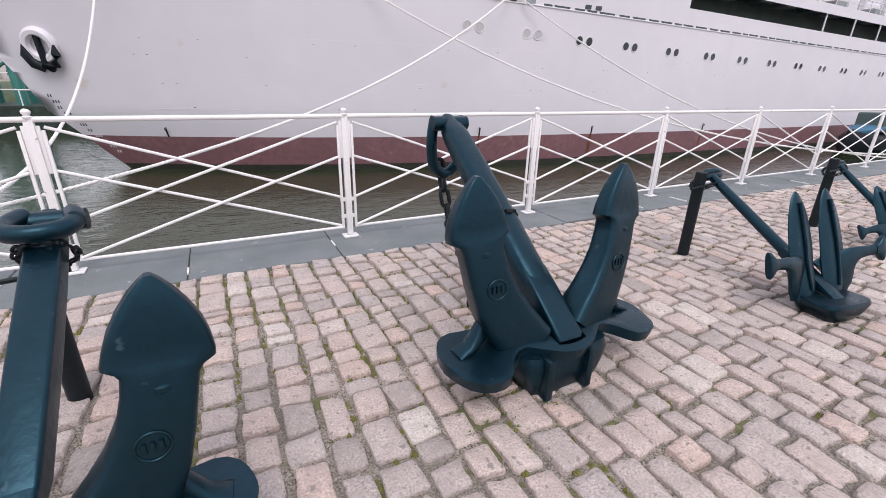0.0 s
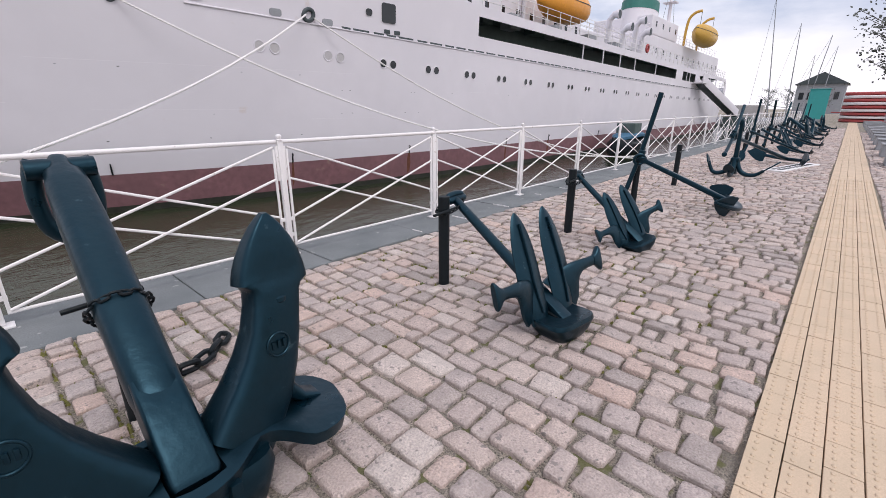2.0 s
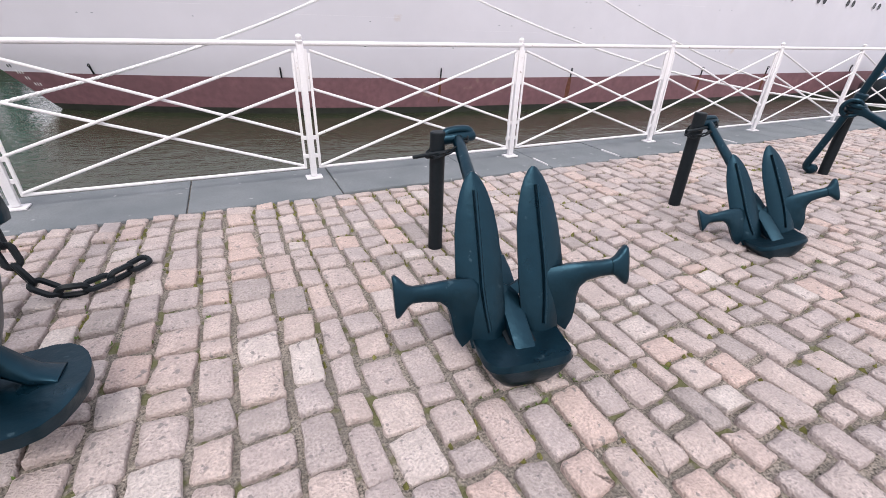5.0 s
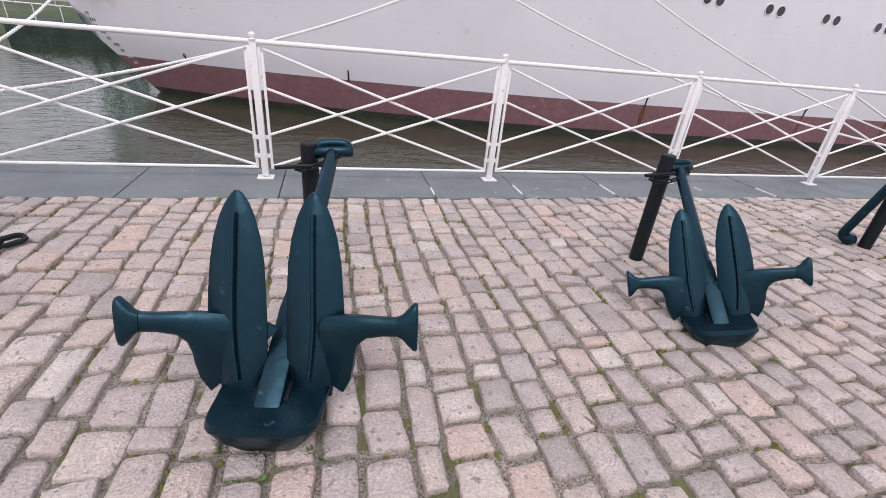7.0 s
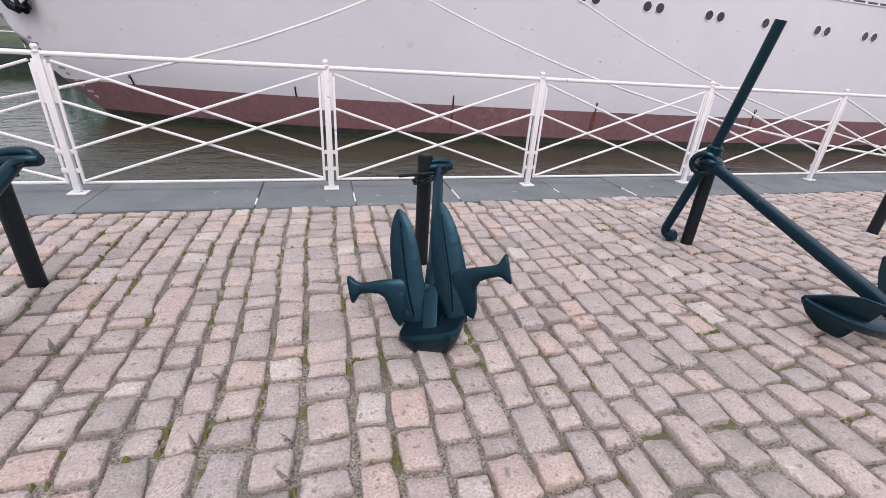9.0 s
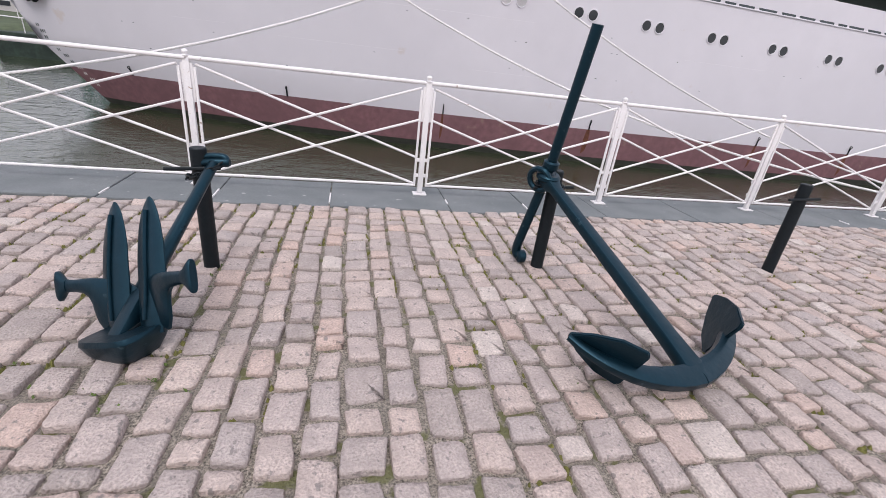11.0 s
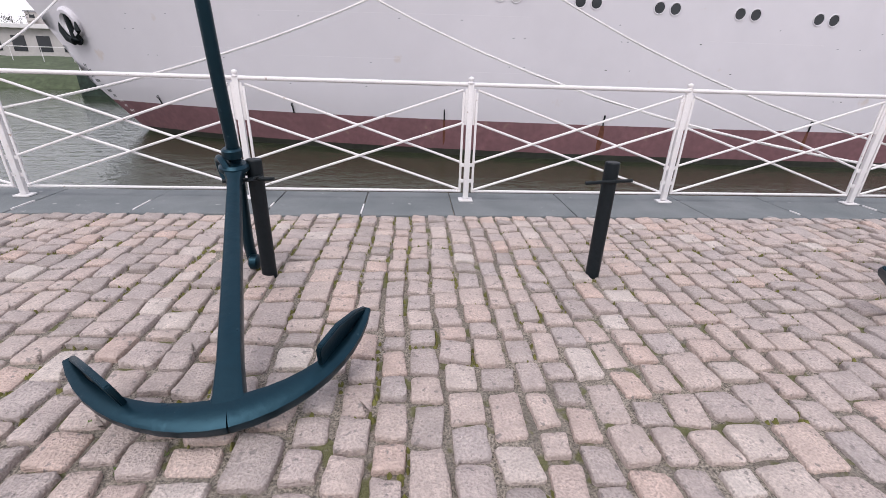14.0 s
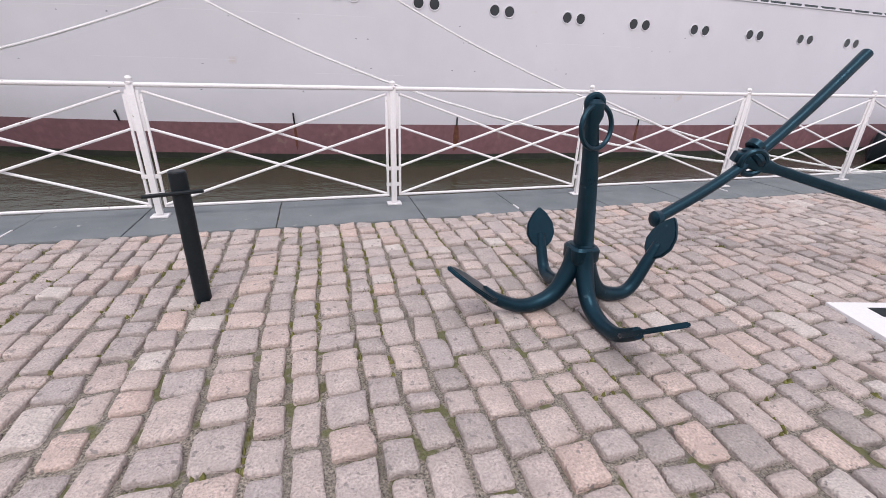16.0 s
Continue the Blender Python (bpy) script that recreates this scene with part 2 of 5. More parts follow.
def plate(outline, thick, m=None, bm=None, bevel=0.0):
    """A flat piece cut to an outline in x, y and given a thickness in z, set at the pose m."""
    bm2 = bmesh.new()
    vs = [bm2.verts.new((x, y, -thick / 2)) for x, y in outline]
    f = bm2.faces.new(vs)
    ex = bmesh.ops.extrude_face_region(bm2, geom=[f])
    bmesh.ops.translate(bm2, verts=[v for v in ex["geom"] if isinstance(v, bmesh.types.BMVert)], vec=(0, 0, thick))
    if bevel:
        bmesh.ops.bevel(bm2, geom=bm2.edges[:], offset=bevel, segments=2, affect="EDGES")
    if m:
        bmesh.ops.transform(bm2, matrix=m, verts=bm2.verts)
    if bm is None:
        return bm2
    me = bpy.data.meshes.new("t")
    bm2.to_mesh(me)
    bm2.free()
    bm.from_mesh(me)
    bpy.data.meshes.remove(me)
    return bm


def ring(centre, axis, major, minor, bm=None, squash=1.0, seg=18, sides=8):
    a = Vector(axis).normalized()
    u = a.orthogonal().normalized()
    v = a.cross(u)
    st = []
    for i in range(seg):
        q = 2 * math.pi * i / seg
        r = u * math.cos(q) + v * math.sin(q) * squash
        st.append((Vector(centre) + r * major, 2 * minor, 2 * minor, a))
    return loft(st, sides, 2.0, bm, True)


def link_mesh(length=0.09, width=0.055, wire=0.008, seg=14):
    """One chain link lying in x (long) and y, centred."""
    st = []
    for i in range(seg):
        q = 2 * math.pi * i / seg
        cx = (length - width) / 2 * (1 if math.cos(q) > 0 else -1)
        st.append((Vector((cx + math.cos(q) * (width / 2 - wire), math.sin(q) * (width / 2 - wire), 0)), 2 * wire, 2 * wire, Vector((0, 0, 1))))
    return finish("chain_link", loft(st, 6, 2.0, None, True), M_BLACK)


LINKS = {}


def chain(parent, points, length=0.09, width=0.055, wire=0.008):
    """Links one by one along a line of points, each turned a quarter from the one before."""
    key = (length, width, wire)
    me = LINKS.get(key) or LINKS.setdefault(key, link_mesh(*key))
    pts = [Vector(p) for p in points]
    pitch, walked, want, k = length - 2.6 * wire, 0.0, 0.0, 0
    for a, b in zip(pts, pts[1:]):
        seg = (b - a).length
        while seg > 1e-6 and want <= walked + seg:
            p = a + (b - a) * ((want - walked) / seg)
            ob = new("chain_link", me)
            ob.parent = parent
            q = (b - a).to_track_quat("X", "Z").to_matrix().to_4x4()
            ob.matrix_local = Matrix.Translation(p) @ q @ pose(0, 0, 0, 90 * (k % 2) + 20, 0, 0)
            want += pitch
            k += 1
        walked += seg

# ---- quay, basin and water ----
WATER = -2.0
BX0, BX1, BY0, BY1 = -170.0, 118.0, 0.20, 62.0


def ground_sheet():
    bm = bmesh.new()
    g = -0.022
    xs, ys = (-900, BX0, BX1, 900), (-900, BY0, BY1, 900)
    grid = [[bm.verts.new((x, y, g)) for y in ys] for x in xs]
    for i in range(3):
        for j in range(3):
            if (i, j) != (1, 1):
                bm.faces.new((grid[i][j], grid[i + 1][j], grid[i + 1][j + 1], grid[i][j + 1]))
    hole = [grid[1][1], grid[2][1], grid[2][2], grid[1][2]]
    low = [bm.verts.new((v.co.x, v.co.y, -6)) for v in hole]
    for i in range(4):
        bm.faces.new((hole[i], hole[(i + 1) % 4], low[(i + 1) % 4], low[i]))
    bm.faces.new(low)
    return bm


ground = solid("ground", ground_sheet(), M_BED, "sandy quay ground with moss between the stones", "ground", "structure", smooth=False)
bm = bmesh.new()
bm.faces.new([bm.verts.new((x, y, WATER)) for x, y in ((BX0, BY0), (BX1, BY0), (BX1, BY1), (BX0, BY1))])
solid("water", bm, M_WATER, "murky brown river water with small ripples", "water", "structure", smooth=False)

kerb = thing("kerb", "grey granite kerb along the quay edge", "kerb")
tagged(kerb, kind="structure")
rnd = random.Random(4)
x = -14.0
while x < 70:
    ln = rnd.choice((0.85, 1.0, 1.15, 1.3))
    part("kerb_stone", box(x + 0.004, x + ln - 0.004, -0.50 + rnd.uniform(-0.012, 0.012), 0.26, -0.3, rnd.uniform(-0.004, 0.004), bevel=0.012), M_KERB, kerb, smooth=False)
    if rnd.random() < 0.45:
        y0 = rnd.uniform(-0.46, -0.2)
        part("mortar_mark", box(x - 0.007, x + 0.006, y0, y0 + rnd.uniform(0.08, 0.3), -0.01, 0.006), M_FENCE, kerb, smooth=False)
    x += ln

# white railing, one panel and post built, then copied along the edge
PITCH = 2.1


def railing():
    t = thing("railing_panel", "white-painted steel railing panel with crossed bars", "railing", group="railing along the quay")
    def bar(name, a, b, r, sides=8):
        part(name, tube((a, b), r, sides), M_FENCE, t)
    bar("top_rail", (0.0, 0, 1.10), (PITCH, 0, 1.10), 0.019, 10)
    bar("bottom_rail", (0.055, 0, 0.095), (PITCH - 0.055, 0, 0.095), 0.013)
    for sx in (0.062, PITCH - 0.062):
        part("end_bar", box(sx - 0.011, sx + 0.011, -0.009, 0.009, 0.085, 1.03, bevel=0.003), M_FENCE, t)
    L, R = 0.07, PITCH - 0.07
    for k, (za, zb) in enumerate(((1.05, 0.385), (0.755, 0.11), (0.385, 1.05), (0.11, 0.755))):
        yy = 0.010 if k < 2 else -0.010
        bar("cross_bar", (L, yy, za), (R, yy, zb), 0.0115)
    p = part("post", box(-0.027, 0.027, -0.02, 0.02, 0.02, 1.11, bevel=0.005), M_FENCE, t)
    st = [((0, 0, z), 2 * r, 2 * r, (1, 0, 0)) for z, r in ((1.105, 0.03), (1.117, 0.034), (1.123, 0.018), (1.131, 0.018), (1.137, 0.025), (1.15, 0.027), (1.162, 0.019), (1.168, 0.006))]
    part("finial", loft(st, 10), M_FENCE, p)
    part("foot_plate", box(-0.07, 0.07, -0.055, 0.055, 0.0, 0.014, bevel=0.003), M_FENCE, p)
    part("post_plate", box(-0.05, 0.05, -0.007, 0.007, 0.74, 1.06, bevel=0.004), M_FENCE, p)
    for z in (0.36, 0.2):
        part("bracket", box(-0.075, 0.075, -0.006, 0.006, z - 0.018, z + 0.018, bevel=0.003), M_FENCE, p)
    return t


panel = railing()
panel.matrix_world = pose(-8 * PITCH, -0.01, 0)
for i in range(-7, 30):
    copy_thing(panel, pose(i * PITCH, -0.01 + 0.008 * math.sin(i * 2.3), 0))

# tactile strip: five columns of ribbed tiles
TY0, TY1 = -3.865, -4.50
tact = tagged(thing("tactile_strip", "yellow tactile paving strip of studded tiles", "paving"), kind="structure")
cols = 5
cw = (TY0 - TY1) / cols


def tactile_tile(studs):
    bm = box(-0.098, 0.098, -cw / 2 + 0.0025, cw / 2 - 0.0025, -0.03, 0.008, bevel=0.003)
    for ax in (-0.0735, -0.0245, 0.0245, 0.0735):
        for ay in (-0.03, 0.03):
            if studs:
                loft([((ax, ay, 0.006), 0.028, 0.020, (1, 0, 0)), ((ax, ay, 0.0115), 0.022, 0.015, (1, 0, 0)), ((ax, ay, 0.013), 0.010, 0.007, (1, 0, 0))], 6, 2.0, bm)
    return finish("tactile_tile", bm, M_TACT, False)


TILE_MESH, TILE_FAR = tactile_tile(True), tactile_tile(False)
rnd = random.Random(9)
for c in range(cols):
    for i in range(60):
        ob = new("tactile_tile", TILE_MESH)
        ob.parent = tact
        ob.matrix_world = pose(2.2 + 0.2 * (i + 0.37 * c), TY0 - cw * (c + 0.5), rnd.uniform(-0.002, 0.002), rnd.uniform(-0.3, 0.3), rnd.uniform(-0.3, 0.3), rnd.uniform(-0.4, 0.4))
bm = bmesh.new()
for c in range(cols):
    for i in list(range(-34, 0)) + list(range(60, 380)):
        x = 2.2 + 0.2 * (i + 0.37 * c)
        y = TY0 - cw * (c + 0.5)
        box(x - 0.098, x + 0.098, y - cw / 2 + 0.0025, y + cw / 2 - 0.0025, -0.03, 0.008 + rnd.uniform(-0.001, 0.001), bm)
tagged(part("distant_tiles", bm, M_TACT, tact, smooth=False), kind="stuff")

# ---- ship ----


def stem_x(z):
    return -4.12 - 0.92 * (z - 0.2) if z < 0.2 else -4.12 - 0.48 * (z - 0.2) - 0.02 * (z - 0.2) ** 2


def mid_y(x):
    return 17.0 + 0.02 * x


def near_y(x, z):
    """The ship's side that faces the quay."""
    u = max(0.0, x - stem_x(z))
    b = 6.9 * (1 - math.exp(-u / 12.0))
    end = 103.0 - 0.9 * max(0.0, 4.5 - z) ** 1.2
    s = min(1.0, max(0.0, (x - 78) / (end - 78)))
    b *= math.sqrt(max(0.0, 1 - s ** 2.6))
    return mid_y(x) - b


def knuckle(x):
    return 3.62 + 1.0 * math.exp(-(x - 8) / 26.0)


def deck_top(x):
    return 5.75 + 0.62 * math.exp(-(x - 20) / 30.0)


STATIONS = [-12 + 0.75 * i for i in range(40)] + [18 + 1.5 * i for i in range(58)]


def side_skin(lo, hi, rows, off=0.0, x0=-99, x1=104, sides=(1, -1)):
    """A band of the ship's side between two heights given along its length."""
    bm = bmesh.new()
    xs = [x for x in STATIONS if x0 < x < x1]
    xs = ([x0] if x0 > -50 else []) + xs + ([x1] if x1 < 103 else [])
    for sgn in sides:
        last = None
        for x in xs:
            col = []
            for r in range(rows + 1):
                z = lo(x) + (hi(x) - lo(x)) * r / rows
                xx = max(x, stem_x(z))
                mid = mid_y(xx)
                y = near_y(xx, z) + off
                col.append(bm.verts.new((xx, y if sgn > 0 else 2 * mid - y, z)))
            if last:
                for r in range(rows):
                    q = (last[r], col[r], col[r + 1], last[r + 1])
                    bm.faces.new(q if sgn > 0 else q[::-1])
            last = col
    bmesh.ops.remove_doubles(bm, verts=bm.verts, dist=0.001)
    bmesh.ops.dissolve_degenerate(bm, edges=bm.edges, dist=0.002)
    return bm


ship = thing("ship", "large white museum ship with red boot stripe moored alongside", "ship")
RED = -0.67
part("bottom_paint", side_skin(lambda x: -3.4, lambda x: -1.77, 2), M_SLIME_SHADE, ship, "wet growth along the waterline, darkened for the shade under the hull")
part("boot_stripe", side_skin(lambda x: -1.77, lambda x: RED, 2), M_RED, ship, "oxide red paint band")
part("hull", side_skin(lambda x: RED, knuckle, 14), M_HULL, ship, "white hull plating")


def strake(lo, hi, rows, x0, x1, name="bulwark"):
    part(name, side_skin(lo, hi, rows, 0.03, x0, x1, (-1,)), M_HULL, ship, "white bulwark plating")
    return part(name, side_skin(lo, hi, rows, 0.03, x0, x1, (1,)), M_HULL, ship, "white bulwark plating")


G0, G1 = 21.6, 57.2
g_lo = lambda x: knuckle(x) + 0.72
g_hi = lambda x: deck_top(x) - 0.5
strake(knuckle, lambda x: deck_top(x) + 0.6 * max(0, min(1, (21 - x) / 4)), 4, -99, G0)
strake(knuckle, g_lo, 1, G0, 68.5)
strake(g_hi, deck_top, 1, G0, 88.0)
strake(g_lo, g_hi, 1, G1, 60.0)
strake(g_lo, g_hi, 1, 66.0, 68.5)
strake(lambda x: knuckle(x) + 0.001, lambda x: knuckle(x) + 1.3, 2, 87.0, 104)
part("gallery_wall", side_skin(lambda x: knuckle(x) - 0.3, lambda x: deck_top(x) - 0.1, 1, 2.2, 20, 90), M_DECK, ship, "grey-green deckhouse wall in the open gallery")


def decks(zf, x0, x1, inset=0.0):
    bm = bmesh.new()
    last = None
    for x in [x0] + [s for s in STATIONS if x0 < s < x1] + [x1]:
        z = zf(x)
        xx = max(x, stem_x(z) + 0.05)
        y = near_y(xx, z) + 0.05 + inset
        pair = (bm.verts.new((xx, y, z)), bm.verts.new((xx, 2 * mid_y(xx) - y, z)))
        if last:
            bm.faces.new((last[0], pair[0], pair[1], last[1]))
        last = pair
    bmesh.ops.remove_doubles(bm, verts=bm.verts, dist=0.001)
    return bm


part("deck", decks(lambda x: knuckle(x) - 0.25, -3, 102), M_DECK, ship, "grey-green deck", smooth=False)
part("boat_deck", decks(lambda x: deck_top(x) - 0.08, 14, 88), M_DECK, ship, "grey-green upper deck", smooth=False)
# Scuppers as flat dark strips proud of the plating, slot shade in their colour.
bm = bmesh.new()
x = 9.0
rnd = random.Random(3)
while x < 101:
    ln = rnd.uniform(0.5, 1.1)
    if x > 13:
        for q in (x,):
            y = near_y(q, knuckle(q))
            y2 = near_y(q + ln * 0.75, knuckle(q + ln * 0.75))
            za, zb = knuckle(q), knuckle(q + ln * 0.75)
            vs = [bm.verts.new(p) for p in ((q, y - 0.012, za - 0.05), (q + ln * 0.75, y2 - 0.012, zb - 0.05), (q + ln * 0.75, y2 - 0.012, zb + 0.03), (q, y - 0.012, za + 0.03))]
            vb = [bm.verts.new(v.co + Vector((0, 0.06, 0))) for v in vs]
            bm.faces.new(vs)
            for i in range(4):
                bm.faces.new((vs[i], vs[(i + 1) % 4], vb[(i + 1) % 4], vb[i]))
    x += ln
part("scupper_line", bm, M_DARK, ship, "scupper slots along the deck edge with painted shade", smooth=False)
part("rubbing_strip", tube([(x, near_y(x, knuckle(x)) - 0.005, knuckle(x) - 0.07) for x in [8 + 1.5 * i for i in range(62)]], 0.03, 6), M_HULL, ship)


def on_side(x, z):
    """A pose on the ship's side at x, z with z pointing outwards."""
    y = near_y(x, z)
    tx = Vector((0.4, near_y(x + 0.2, z) - near_y(x - 0.2, z), 0)).normalized()
    tz = Vector((0, near_y(x, z + 0.2) - near_y(x, z - 0.2), 0.4)).normalized()
    nn = tx.cross(tz).normalized()
    m = Matrix((tx, tz - tx * tz.dot(tx), nn)).transposed().to_4x4()
    return Matrix.Translation((x, y, z)) @ m


def porthole():
    p = part("porthole", ring((0, 0, 0.004), (0, 0, 1), 0.185, 0.022, seg=20, sides=6), M_HULL, ship)
    st = [((0, 0, 0.0), 0.36, 0.36, (1, 0, 0)), ((0, 0, 0.008), 0.35, 0.35, (1, 0, 0))]
    part("port_glass", loft(st, 18), M_GLASS, p)
    return p


def port_z(x):
    return 2.5 + 1.0 * math.exp(-(x - 10) / 18.0)


M_LID = material("grey port lid", (0.50, 0.48, 0.49), 0.5, spread=0.08, grain=20, bump=0.1)
first = porthole()
x, spots_ = 10.2, []
while x < 88:
    spots_ += [x, x + 0.53]
    x += 2.62 if x < 17 else 2.72
first.matrix_local = on_side(spots_[0], port_z(spots_[0]))
for q in spots_[1:]:
    p = copy_thing(first, on_side(q, port_z(q)))
    if q < 15:
        p.children[0].data = p.children[0].data.copy()
        p.children[0].data.materials[0] = M_LID
first.children[0].data = first.children[0].data.copy()
first.children[0].data.materials[0] = M_LID
# eye plates and rust streaks above the boot stripe
for q in (-0.5, 5.4, 11.15, 16.95, 24.6, 29.5, 37.5, 43.5):
    p = part("eye_plate", tube(((0, -0.12, 0.03), (0, 0.16, 0.03)), 0.028, 6), M_BLACK, ship)
    p.matrix_local = on_side(q, RED + 0.12)
    part("eye", ring((0, 0.19, 0.04), (1, 0, 0), 0.05, 0.018), M_BLACK, p)
M_RUST = material("rust streak", (0.16, 0.06, 0.035), 0.9, spread=0.4, grain=20, patch=5, bump=0.2)
for q, w in ((11.15, 0.10), (16.95, 0.22), (24.6, 0.14), (29.5, 0.2)):
    bm = bmesh.new()
    vs = [bm.verts.new(v) for v in ((-w * 0.3, 0.0, 0.006), (w * 0.3, 0.0, 0.006), (w * 0.55, -0.5, 0.006), (w * 0.3, -0.85, 0.006), (-w * 0.35, -1.0, 0.006), (-w * 0.5, -0.4, 0.006))]
    bm.faces.new(vs)
    p = part("rust_streak", bm, M_RUST, ship, "brown rust streak", smooth=False)
    p.matrix_local = on_side(q, RED)

# ---- bollard posts ----


def post_thing(x, y, h=0.745, r=0.045, lean=0.0):
    t = thing("bollard_post", "black round steel post set in the cobbles", "post", pose(x, y, 0, 0, lean, 0), group="posts that hold the anchors")
    part("shaft", tube(((0, 0, -0.1), (0, 0, h - 0.006), (0, 0, h)), [r, r, r - 0.005], 16), M_BLACK, t)
    part("pin", tube(((-0.17, -0.05, h - 0.12), (0.12, -0.05, h - 0.1)), 0.011, 8), M_BLACK, t)
    return t


POSTS = {1: (2.47, -1.68), 0: (0.36, -1.70), 2: (4.668, -1.66), 3: (6.835, -1.69), 4: (9.05, -1.667), 5: (11.176, -1.678)}
for i, (px, py) in POSTS.items():
    post_thing(px, py, 0.755 if i == 5 else 0.735)

# ---- anchors ----
UX = Vector((1, 0, 0))


def between(x, table):
    """A value read off a table of (x, value) pairs, straight between them."""
    for (x0, v0), (x1, v1) in zip(table, table[1:]):
        if x <= x1:
            return v0 + (v1 - v0) * (x - x0) / (x1 - x0)
    return table[-1][1]


LIP = ((0, -0.135), (0.06, -0.128), (0.11, -0.11), (0.18, -0.06), (0.235, -0.022), (0.29, -0.02), (0.33, -0.045), (0.365, -0.10), (0.40, -0.135), (0.46, -0.15), (0.53, -0.135), (0.58, -0.085), (0.61, -0.02), (0.628, 0.05), (0.632, 0.09))
REAR = ((0, 0.20), (0.3, 0.21), (0.42, 0.27), (0.5, 0.285), (0.56, 0.265), (0.60, 0.21), (0.625, 0.14), (0.632, 0.10))


def crown_tray(s, n=1.0):
    """The crown of a stockless anchor: a thick bowed tray with a slot for the shank and a round lobe at each side."""
    half = [0.03, 0.0865, 0.12, 0.16, 0.20, 0.235, 0.27, 0.31, 0.34, 0.37, 0.40, 0.44, 0.49, 0.54, 0.58, 0.605, 0.622, 0.631]
    xs = [-x for x in half[::-1]] + half
    rows = [0.0, 0.12, 0.3, 0.5, 0.7, 0.9, 1.0]
    bm = bmesh.new()
    top, low = [], []
    for x in xs:
        k = abs(x)
        y0, y1 = between(k, LIP), between(k, REAR)
        t, l = [], []
        for v in rows:
            y = y0 + (y1 - y0) * v
            z = between(k, ((0, 0.252), (0.12, 0.262), (0.25, 0.272), (0.34, 0.25), (0.42, 0.236), (0.64, 0.232)))
            z += 0.07 * v * max(0.0, 1 - k / 0.42) - 0.008 * (v < 0.01)
            t.append(bm.verts.new(Vector((x * n, y, z)) * s))
            l.append(bm.verts.new(Vector((x * n * 0.985, y + 0.012, z - 0.058)) * s))
        top.append(t)
        low.append(l)
    c, r = len(xs), len(rows)
    hole = {(i, j) for i in range(c - 1) for j in range(1, r - 2) if abs(xs[i]) < 0.09 and abs(xs[i + 1]) < 0.09}
    for i in range(c - 1):
        for j in range(r - 1):
            if (i, j) in hole:
                continue
            bm.faces.new((top[i][j], top[i + 1][j], top[i + 1][j + 1], top[i][j + 1]))
            bm.faces.new((low[i][j], low[i][j + 1], low[i + 1][j + 1], low[i + 1][j]))
            for (p, q), (e, f) in (((i, j - 1), ((i, j), (i + 1, j))), ((i, j + 1), ((i + 1, j + 1), (i, j + 1))), ((i - 1, j), ((i, j + 1), (i, j))), ((i + 1, j), ((i + 1, j), (i + 1, j + 1)))):
                if (p, q) in hole or p < 0 or q < 0 or p > c - 2 or q > r - 2:
                    bm.faces.new((top[f[0]][f[1]], top[e[0]][e[1]], low[e[0]][e[1]], low[f[0]][f[1]]))
    bmesh.ops.recalc_face_normals(bm, faces=bm.faces)
    rim = [e for e in bm.edges if len(e.link_faces) == 2 and e.calc_face_angle(0) > 0.9]
    bmesh.ops.bevel(bm, geom=rim, offset=0.007 * s, segments=2, affect="EDGES", clamp_overlap=True)
    return bm


